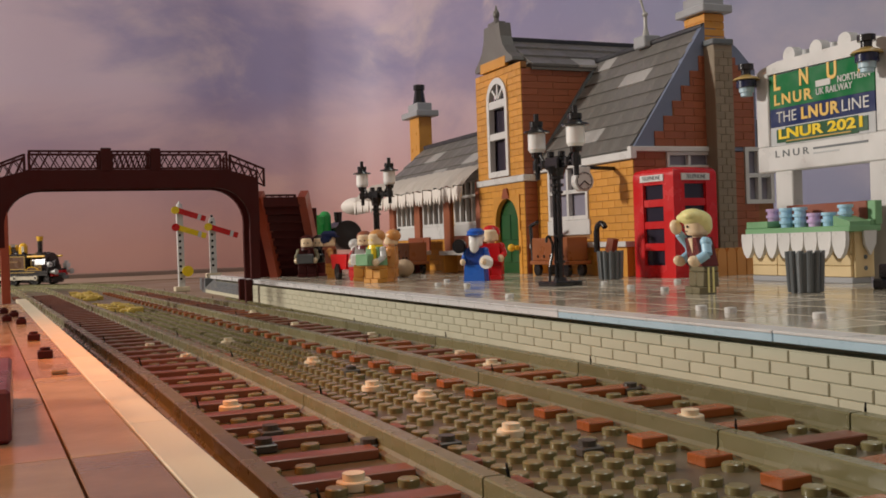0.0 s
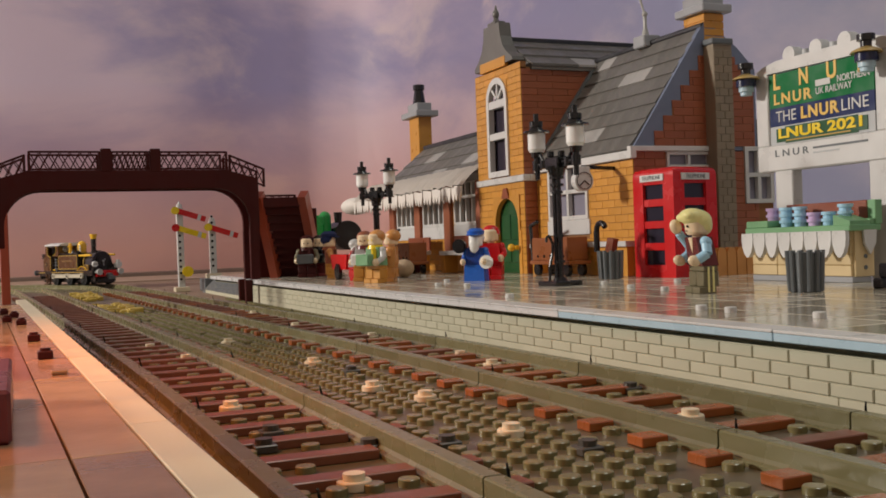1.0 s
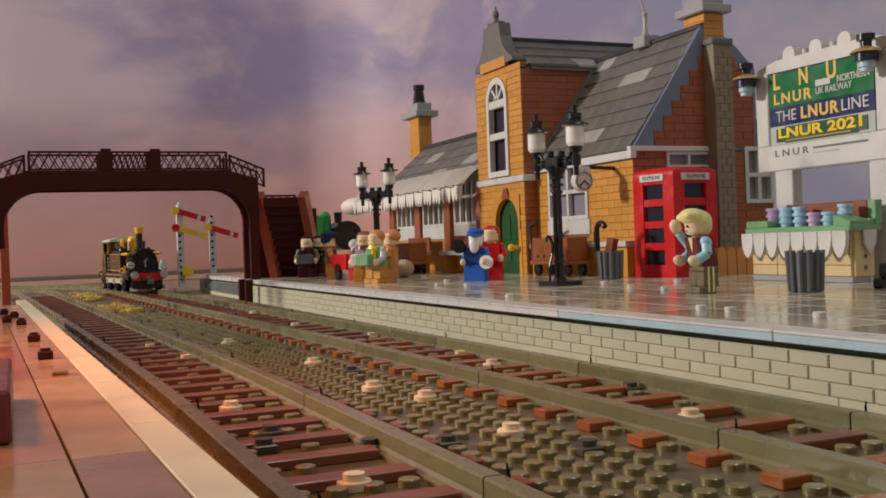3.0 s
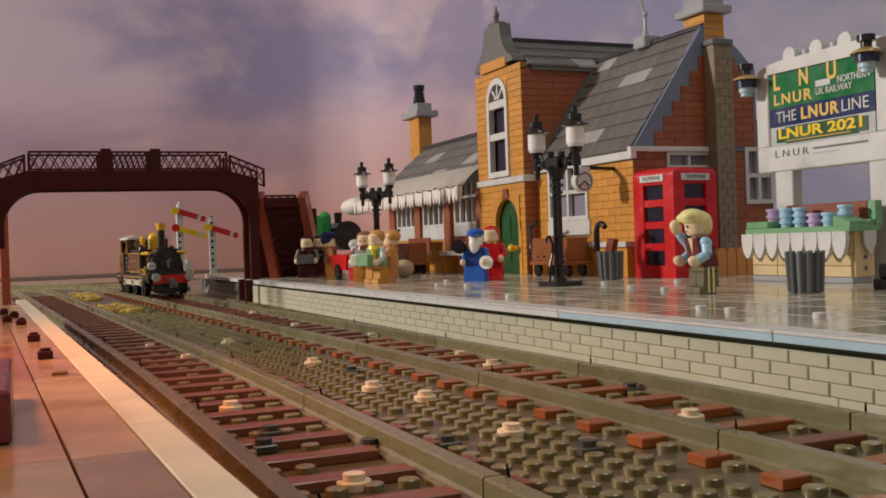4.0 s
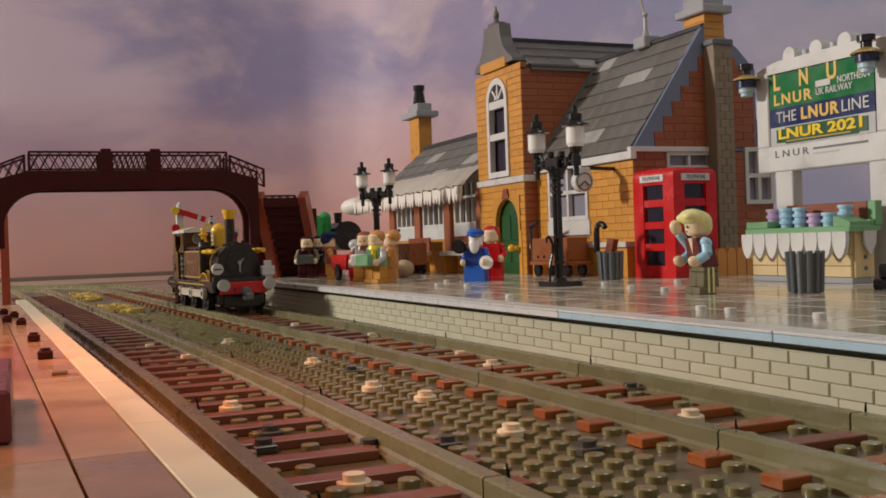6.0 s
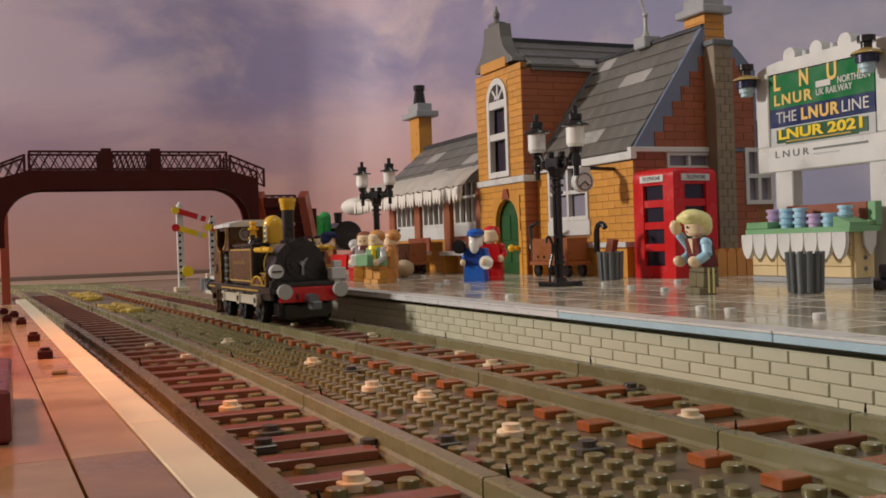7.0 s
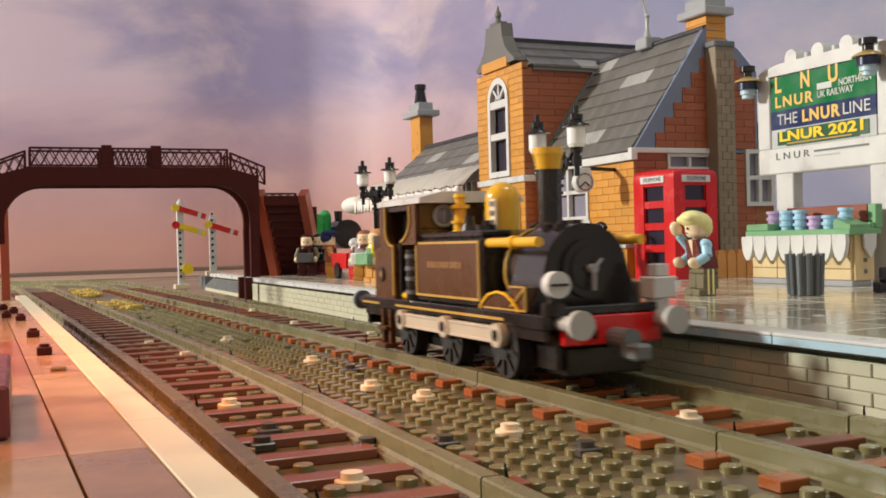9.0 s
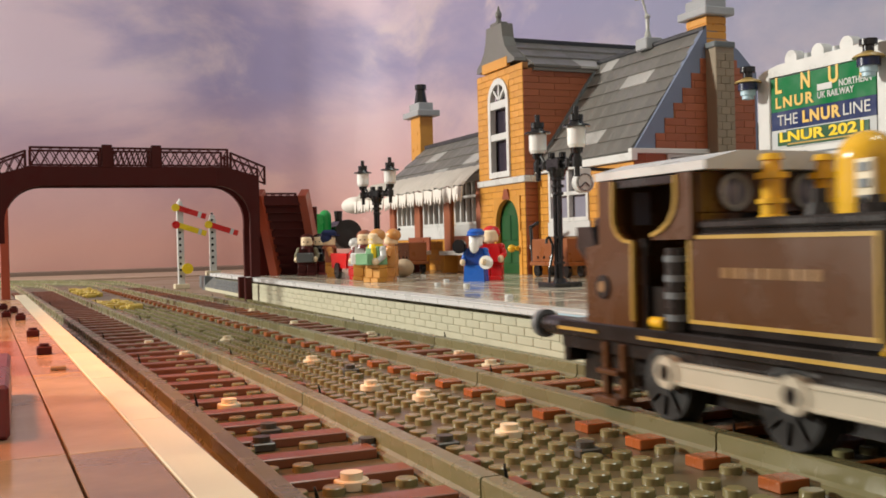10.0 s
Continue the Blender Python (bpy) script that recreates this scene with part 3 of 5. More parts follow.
part("plinth", box(B(), 234, 239.5, 455, 505, TOP + 0.1, 44), ORANGE, st)
part("ledge", box(B(), 229, 239.4, 577, 594, 44, 48, 0.4), WHITE, st)
part("plinth", box(B(), 231, 239.3, 579, 593, TOP + 0.1, 44), ORANGE, st)
# rooms behind the openings
part("interior", box(B(), 256, 375, 470, 940, TOP + 0.1, 104), plastic("dim_interior", (0.10, 0.085, 0.08), 0.7), st)


def slate_roof(parent, name, x_e, z_e, x_r, z_r, y0, y1, rows, width, pale, mat=SLATE):
    """Courses of overlapping slates from eave to ridge, each a piece of its own."""
    base = B()
    prism(base, [(x_e, z_e - 0.5), (x_r, z_r - 0.5), (x_r, z_r - 8), (x_e, z_e - 8)], "y", y0 + 1, y1 - 1)
    roof = part(name, base, mat, parent)
    run, rise = x_r - x_e, z_r - z_e
    ln = math.hypot(run, rise)
    ang = math.degrees(math.atan2(rise, run))
    cols = max(1, round((y1 - y0) / width))
    w = (y1 - y0) / cols
    meshes = {}
    for m in (mat, SLATEPALE):
        meshes[m] = finish(prism(B(), [(-0.8, 0.2), (-0.8, 2.1), (ln / rows + 1.0, 0.9), (ln / rows + 1.0, 0.0)], "y", -w / 2 + 0.04, w / 2 - 0.04), "slate", m)
    for i in range(rows):
        for j in range(cols):
            f = i / rows
            ob = piece("slate", meshes[SLATEPALE if (i, j) in pale else mat], (x_e + run * f, y0 + (j + 0.5) * w, z_e + rise * f - 0.5), roof)
            ob.rotation_euler = (0, -radians(ang), 0)
    return roof


slate_roof(st, "roof", 239.5, 114.5, 306, 205, 455, 602, 8, 19, {(7, 6), (5, 2), (5, 3), (1, 3), (1, 4)})
slate_roof(st, "roof", 372.5, 114.5, 306, 205, 455, 602, 8, 19, set())
part("ridge", cyl(B(), (306, 452.5, 206), 2.6, 148, "y", 10), RIDGE, st)
# chimney breast on the gable and the stack over it
brick_wall(st, "chimney_breast", "x", 440, 304.5, 321, TOP, 190, STACK, [], length=8.25, joint=STACK)
part("chimney_breast_core", box(B(), 304.7, 320.8, 441, 452, TOP, 190), STACK, st)
part("breast_cap", box(B(), 303, 322, 438.6, 451.5, 190, 194.5, 0.8), DKGREY, st)
stack = part("chimney", box(B(), 307, 324, 452.6, 476, 192, 216, 0.5), ORANGE, st, "orange brick chimney stack")
for z in (193, 198.6, 204.2, 209.8):
    part("brick", box(B(), 306.4, 324.6, 452, 476.6, z + 0.3, z + 5.3, 0.3), ORANGE, stack)
part("chimney_cap", box(B(), 302, 329, 447, 482, 216, 222, 0.8), MIDGREY, stack)
part("chimney_cap", box(B(), 306, 325, 452, 477, 222, 230, 0.6), MIDGREY, stack)
for yy_ in (458, 471):
    part("chimney_pot", cyl(B(), (315.5, yy_, 230), 6, 14, seg=14, r2=5), MIDGREY, stack)
vent = part("roof_vent", box(B(), 298, 314, 517, 533, 203, 212.5, 0.8), MIDGREY, st)
vane = cyl(cyl(B(), (305, 525, 212.5), 3.4, 6, seg=10, r2=2.0), (305, 525, 218.5), 1.6, 12, seg=8)
bar(vane, (305, 525, 230), (303, 529, 246), 2.0, seg=8)
ball(vane, (305, 525, 230.5), 2.4)
bar(vane, (303, 522, 246), (303, 538, 247), 2.2, seg=8)
part("weather_vane", vane, SILVER, vent, "grey rod with a bent head", True)

# tower with arched window and door
TX, T0, T1 = 228, 597, 687
door = (606.0, 656.0, TOP, 90.0)
twin = (623.0, 661.0, 111.0, 192.0)
brick_wall(st, "tower_wall_lower", "y", TX, T0, T1, TOP, 101, ORANGE, [door], length=16)
brick_wall(st, "tower_wall_upper", "y", TX, T0, T1, 107, 203, ORANGE, [twin], length=16)
# side turned from the lamp: shade coloured into the brick
brick_wall(st, "tower_wall_side", "x", T0, TX, 330, TOP, 198, BRICKSHADE, [], length=30)
part("tower_string", box(B(), TX - 2.6, TX + 4, T0 - 3, T1 + 1, 101.2, 106.8, 0.5), WHITE, st)
part("tower_string", box(B(), TX + 4.2, 244, T0 - 3, T0 + 3, 101.2, 106.8, 0.5), WHITE, st)


def arch(y0, y1, z0, zs, seg=10):
    """Outline of an opening with a round head: up one side, over and down."""
    r, c = (y1 - y0) / 2, (y0 + y1) / 2
    return [(y0, z0), (y1, z0)] + [(c + r * math.cos(a), zs + r * math.sin(a)) for a in [math.pi * k / seg for k in range(seg + 1)]]


tw = part("window", ring(B(), arch(622, 662, 108, 176), arch(626.5, 657.5, 113, 175), TX - 2.2, TX + 3), WHITE, st)
part("glazing_bar", box(B(), TX - 1.8, TX + 2.8, 626, 658, 141, 147, 0.3), WHITE, tw)
part("glazing_bar", box(B(), TX - 1.8, TX + 2.8, 626, 658, 169, 176, 0.3), WHITE, tw)
for a in (45, 90, 135):
    c, s = math.cos(radians(a)), math.sin(radians(a))
    part("glazing_bar", bar(B(), (TX, 642, 176), (TX, 642 + 15 * c, 176 + 15 * s), 2.2), WHITE, tw)
part("pane", box(B(), TX + 4.6, TX + 5.2, 624, 660, 111, 142), GLASSDARK, tw)
part("pane", box(B(), TX + 4.6, TX + 5.2, 624, 660, 146, 170), GLASSDARK, tw)
part("pane", prism(B(), arch(626, 658, 170.5, 175), "x", TX + 4.6, TX + 5.2), GLASSDARK, tw)
# spandrels fill the square opening round the arch
sp = B()
for y0, y1, s in ((T0 + 26, 642, 1), (661, 642, -1)):
    prism(sp, [(y0, 176), (y0, 192)] + [(642 - s * 20 * math.cos(a), 176 + 18 * math.sin(a)) for a in [math.pi / 2 * (1 - k / 6) for k in range(7)]], "x", TX - 1.0, TX + 3)
part("arch_spandrel", sp, ORANGE, st)
# door in its arched recess
dr = part("door", prism(B(), arch(609, 653, TOP + 0.2, 66), "x", TX + 4, TX + 8), DKGREEN, st, "dark green panelled door with brass knobs")
for y0, y1, z0, z1 in ((613, 629, 32, 46), (633, 649, 32, 46), (613, 629, 52, 74), (633, 649, 52, 74)):
    part("door_panel", box(B(), TX + 3.2, TX + 4.1, y0, y1, z0, z1, 0.3), DKGREEN, dr)
for y in (612, 650):
    k = B()
    cyl(k, (TX - 6, y, 45), 2.2, 9, "x", 12)
    ball(k, (TX - 7, y, 45), 3.4)
    bar(k, (TX - 4, y - 5, 45), (TX - 4, y + 5, 45), 3.6, seg=10)
    part("door_knob", k, BRASS, dr, "yellow door knob", True)
sp = B()
for y0, s in ((606, 1), (656, -1)):
    prism(sp, [(y0, 60), (y0, 90.5), (631, 90.5), (631, 88)] + [(631 - s * 22 * math.cos(a), 66 + 22 * math.sin(a)) for a in [math.pi / 2 * (1 - k / 7) for k in range(8)]] + [(631 - s * 22, 60)], "x", TX - 1.3, TX + 3)
part("door_arch", sp, ORANGE, st)
part("door_jamb", box(B(), TX - 1.2, TX + 3.5, 604, 609, TOP + 0.1, 60), ORANGE, st)
part("door_jamb", box(B(), TX - 1.2, TX + 3.5, 653, 658, TOP + 0.1, 60), ORANGE, st)
part("keystone", prism(B(), [(624, 88), (638, 88), (634, 97), (628, 97)], "x", TX - 2.2, TX), BROWN, st)
# shaped gable over the tower front, finial and roof
prof = [(683, 206), (682, 210), (674, 215), (667, 222), (663, 231), (661, 243), (631, 243), (629, 231), (625, 222), (618, 215), (608, 209), (607, 206)]
part("tower_parapet", prism(B(), prof, "x", TX - 2.4, TX + 9), SLATE, st, "curved grey parapet over the tower front")
part("parapet_brick", box(B(), TX - 2.9, TX + 1, 621, 671, 203.3, 212, 0.3), ORANGE, st)
f = B()
box(f, TX - 2, TX + 8, 638, 654, 243, 246, 0.5)
cyl(f, (TX + 3, 646, 246), 3, 5, seg=12, r2=1.8)
ball(f, (TX + 3, 646, 253), 3, sz=1.5)
cyl(f, (TX + 3, 646, 256), 1.6, 5, seg=10, r2=0.6)
part("finial", f, SLATE, st, smooth=True)
prism_roof = prism(B(), [(T0 - 3, 199), (642, 229), (T1 + 3, 199), (T1 + 3, 196), (T0 - 3, 196)], "x", TX + 9, 372)
troof = part("tower_roof", prism_roof, SLATE, st)
for i, (za, zb) in enumerate(((199, 209), (209, 219), (219, 229))):
    ya, yb = T0 - 3 + (za - 199) * 1.6, T0 - 3 + (zb - 199) * 1.6
    for j in range(6):
        m = SLATEPALE if (i, j) == (0, 2) else SLATE
        part("slate", prism(B(), [(ya - 0.8, za + 0.2), (ya - 0.8, za + 2.2), (yb, zb + 1.0), (yb, zb)], "x", TX + 9.3 + j * 23, TX + 32 + j * 23), m, troof)
part("ridge", box(B(), TX + 9.2, 372, 639, 645, 228, 232.5, 0.8), RIDGE, st)
# seam where the main roof meets the tower
part("flashing", prism(B(), [(236, 113), (243, 113), (303, 197), (296, 197)], "y", 593, 597.5), DKGREY, st)

# long low wing
SMOKED = plastic("smoked_pane", (0.13, 0.085, 0.06), 0.1, 0.2, 0.0)
brick_wall(st, "wing_wall", "y", 236, 690, 945, TOP, 116, ORANGE, [(706, 762, 56, 112), (788, 846, 56, 112), (868, 926, 56, 112)], length=16)
for y0, y1 in ((706, 762), (788, 846), (868, 926)):
    ww = window_unit(st, 236, y0, y1, 68, 112, 4, 1, pane=SMOKED, bar_w=3.0)
    part("transom", box(B(), 234.3, 238.8, y0 + 3.1, y1 - 3.1, 94, 97, 0.25), WHITE, ww)
    part("window_apron", box(B(), 234.2, 239, y0 - 1, y1 + 1, 55, 67.9, 0.4), WHITE, st)
for y in (697, 775, 857, 936):
    part("pier", box(B(), 231.5, 236, y - 8, y + 8, TOP, 112, 0.5), BRICKSHADE, st)
slate_roof(st, "wing_roof", 230, 117, 285, 164, 692, 955, 4, 33, {(1, 1), (0, 3), (2, 5)})
slate_roof(st, "wing_roof", 340, 117, 285, 164, 692, 955, 4, 33, set())
part("ridge", box(B(), 282, 288, 692, 955, 163, 167.5, 0.8), RIDGE, st)


def awning_cloth():
    """A rounded white slope moulded in soft lumps, with its own thickness."""
    bm = B()
    rows = []
    for k in range(0, 161):
        y = 690 + k * 2.0
        lump = 1.3 + 1.9 * abs(math.sin(k * math.pi / 13.0)) + 0.8 * math.sin(k * 0.83)
        row = []
        for q in range(9):
            f = q / 8
            out = (0.3 + 0.7 * f) * lump + 2.2 * math.sin(math.pi * f)
            row.append(bm.verts.new((237 - 24 * f - 0.7 * out, y, 124 - 21 * f + 0.7 * out)))
        rows.append(row)
    for a, b in zip(rows, rows[1:]):
        for i in range(8):
            bm.faces.new((a[i], a[i + 1], b[i + 1], b[i]))
    bmesh.ops.solidify(bm, geom=bm.faces[:], thickness=1.6)
    return bm


AWNING = plastic("awning_cloth", (0.74, 0.69, 0.64), 0.65, 0.08)
aw = part("awning", awning_cloth(), AWNING, st, "white lumpy awning with a toothed valance", True)
val = prism(B(), [(0, 6.5), (0, 1.5), (1.6, -3.5), (4, -8), (6.4, -3.5), (8, 1.5), (8, 6.5)], "x", 0, 1.4)
val_me = finish(val, "valance_tooth", AWNING)
for k in range(40):
    piece("valance_tooth", val_me, (210.2 + (k % 3) * 0.5, 690 + k * 8, 97 + 0.8 * math.sin(k * 1.9)), aw)
wc = part("chimney", box(B(), 280, 297, 962, 992, 100, 204, 0.5), ORANGE, st, "orange brick chimney with black pots")
part("chimney_cap", box(B(), 274, 303, 953, 1003, 204, 211, 0.8), MIDGREY, wc)
part("chimney_cap", box(B(), 279, 298, 962, 993, 211, 221, 0.8), MIDGREY, wc)
part("chimney_pot", cyl(cyl(B(), (288, 977, 221), 8, 17, seg=12, r2=5.5), (288, 977, 238), 7, 6, seg=12), BLACK, wc)

# clock on its bracket
ck = thing("station_clock", (240, 477, 102), "round white wall clock with black pointers on a black bracket", "clock")
part("bracket", bar(B(), (241, 477, 102), (212, 477, 103), 2.6), BLACK, ck)
bm = B()
cyl(bm, (212, 474, 93), 7.7, 6, "y", 28)
box(bm, 206, 218, 475, 479.5, 96, 103.5, 0.5)
part("case", bm, WHITE, ck, smooth=True)
ring = B()
for k in range(36):
    a0, a1 = 2 * math.pi * k / 36, 2 * math.pi * (k + 1) / 36
    bar(ring, (212 + 6.2 * math.cos(a0), 473.7, 93 + 6.2 * math.sin(a0)), (212 + 6.2 * math.cos(a1), 473.7, 93 + 6.2 * math.sin(a1)), 0.32)
for k in range(12):
    a = math.pi * k / 6
    bar(ring, (212 + 5.2 * math.cos(a), 473.7, 93 + 5.2 * math.sin(a)), (212 + 6.1 * math.cos(a), 473.7, 93 + 6.1 * math.sin(a)), 0.3)
part("dial_ring", ring, BLACK, ck)
part("pointer", bar(B(), (212, 473.6, 93), (215.5, 473.6, 90), 0.7), BLACK, ck)
part("pointer", bar(B(), (212, 473.6, 93), (207.5, 473.6, 89), 0.6), BLACK, ck)

# ---- things on the station platform ----
def phone_box(x0, y0, s=40.0, h=75.0):
    t = thing("telephone_box", (x0, y0, TOP), "red telephone kiosk with dark panes and white sign boards", "telephone box")
    x1, y1, z = x0 + s, y0 + s, TOP + 0.05
    core = B()
    for cx in (x0, x1 - 10):
        for cy in (y0, y1 - 10):
            box(core, cx, cx + 10, cy, cy + 10, z, z + 65)
    box(core, x0 + 0.02, x1 - 0.02, y0 + 0.02, y1 - 0.02, z, z + 8.5)
    part("frame", core, RED, t)
    crown = box(B(), x0 - 0.02, x1 + 0.02, y0 - 0.02, y1 + 0.02, z + 64.8, z + h)
    bmesh.ops.bevel(crown, geom=[e for e in crown.edges if min(v.co.z for v in e.verts) > z + h - 1], offset=6.0, segments=4, affect="EDGES", profile=0.6)
    part("roof", crown, RED, t, "red kiosk roof with rounded shoulders", True)
    for k in range(4):
        zz = z + 18.5 + k * 15
        top = 5.1 if k < 3 else 1.4
        for nm, b in (("front", box(B(), x0 + 0.5, x0 + 3, y0 + 10, y1 - 10, zz, zz + top, 0.2)), ("end", box(B(), x0 + 10, x1 - 10, y0 + 0.5, y0 + 3, zz, zz + top, 0.2)),
                      ("back", box(B(), x1 - 3, x1 - 0.5, y0 + 10, y1 - 10, zz, zz + top, 0.2)), ("far", box(B(), x0 + 10, x1 - 10, y1 - 3, y1 - 0.5, zz, zz + top, 0.2))):
            part("glazing_bar", b, RED, t)
        part("pane", box(B(), x0 + 2.4, x0 + 2.9, y0 + 7.5, y1 - 7.5, zz - 10.2, zz + 0.2), GLASSDARK, t)
        part("pane", box(B(), x0 + 7.5, x1 - 7.5, y0 + 2.4, y0 + 2.9, zz - 10.2, zz + 0.2), GLASSDARK, t)
    part("back_panel", box(B(), x1 - 6, x1 - 5, y0 + 4, y1 - 4, z + 8, z + 64), GLASSDARK, t)
    for m in (0, 1):
        b = B()
        if m == 0:
            box(b, x0 - 0.8, x0 + 0.2, y0 + 9, y1 - 8, z + 65.8, z + 70.4, 0.15)
        else:
            box(b, x0 + 7, x1 - 7, y0 - 0.8, y0 + 0.2, z + 65.8, z + 70.4, 0.15)
        s_ = part("sign_board", b, WHITE, t, "white sign board with grey letters")
        mm = wallface(x0 - 0.9, (y0 + y1) / 2 + 0.5, z + 68.1) if m == 0 else endface((x0 + x1) / 2, y0 - 0.9, z + 68.1)
        words("lettering", "TELEPHONE", 4.0, mm, DKGREY, s_, width=18)
    return t


phone_box(235, 399).rotation_euler = (0, 0, radians(7.5))


def lamp_post(x, y, turn=0.0):
    t = thing("street_lamp", (x, y, TOP), "black twin-lantern platform lamp with white globes", "street lamp", "platform lamps")
    z = TOP + 0.05
    b = B()
    box(b, x - 10, x + 10, y - 10, y + 10, z, z + 3, 0.5)
    part("base_plate", b, BLACK, t)
    b = B()
    cyl(b, (x, y, z + 3), 4.4, 2.4, seg=16, r2=3.6)
    for a in range(3):
        cx, cy = x + 1.75 * math.cos(a * 2.094 + 0.3), y + 1.75 * math.sin(a * 2.094 + 0.3)
        cyl(b, (cx, cy, z + 5), 1.5, 66, seg=10)
    for zz, rr in ((14, 3.6), (30, 3.4), (57, 3.6), (61.5, 4.2), (66, 4.6)):
        cyl(b, (x, y, z + zz), rr, 1.7, seg=16)
    part("column", b, BLACK, t, smooth=True)
    # curled braces round the foot
    for side in (0.9, 2.9):
        b = B()
        c, s_ = math.cos(side), math.sin(side)
        pts = [(6.8, 3), (6.4, 12), (4.4, 20), (4.2, 26), (6.2, 31), (8.0, 30), (8.3, 27)]
        for p, q in zip(pts, pts[1:]):
            bar(b, (x + c * p[0], y + s_ * p[0], z + p[1]), (x + c * q[0], y + s_ * q[0], z + q[1]), 1.8, seg=8)
        part("brace", b, BLACK, t, smooth=True)
    b = B()
    cyl(b, (x, y, z + 68), 4.4, 6, seg=14, r2=6)
    box(b, x - 4, x + 4, y - 7, y + 7, z + 72, z + 80, 0.8)
    for dx, dy in ((4, 0), (-4, 0), (0, 6), (0, -6)):
        cyl(b, (x + dx, y + dy, z + 80), 2.2, 3.0, seg=10)
    for sg in (-1, 1):
        bar(b, (x, y + sg * 6, z + 76), (x, y + sg * 21, z + 76), 3.4, seg=10)
        bar(b, (x, y + sg * 9, z + 73), (x, y + sg * 19, z + 84), 2.2, seg=8)
        cyl(b, (x, y + sg * 13, z + 73.4), 2.9, 5.2, seg=12)
    part("cross_arm", b, BLACK, t, smooth=True)
    for s in (-21, 21):
        g = B()
        cyl(g, (x, y + s, z + 67), 1.7, 7, seg=10)
        cyl(g, (x, y + s, z + 73), 3.1, 6, seg=12)
        cyl(g, (x, y + s, z + 79), 2.2, 3, seg=12)
        cyl(g, (x, y + s, z + 81), 3.4, 3.4, seg=14, r2=4.0)
        ln = part("lantern", g, BLACK, t, smooth=True)
        g = B()
        cyl(g, (x, y + s, z + 84.4), 4.4, 2.0, seg=20, r2=5.6)
        cyl(g, (x, y + s, z + 86.4), 5.6, 9.8, seg=20)
        cyl(g, (x, y + s, z + 96.2), 5.6, 0.8, seg=20, r2=5.0)
        part("globe", g, LAMPWHITE, ln, "white lantern glass", True)
        c = B()
        cyl(c, (x, y + s, z + 97), 8.6, 1.1, seg=22, r2=8.0)
        cyl(c, (x, y + s, z + 98.1), 5.0, 2.6, seg=16, r2=3.8)
        cyl(c, (x, y + s, z + 100.7), 4.3, 3.4, seg=14)
        cyl(c, (x, y + s, z + 104.1), 1.7, 5.0, seg=10)
        part("cap", c, BLACK, ln, smooth=True)
    return t


lamp_post(140, 388).rotation_euler = (0, 0, radians(5))
lamp_post(143, 735).rotation_euler = (0, 0, radians(18))


GILT = plastic("sign_gilt", (0.72, 0.46, 0.10), 0.5)


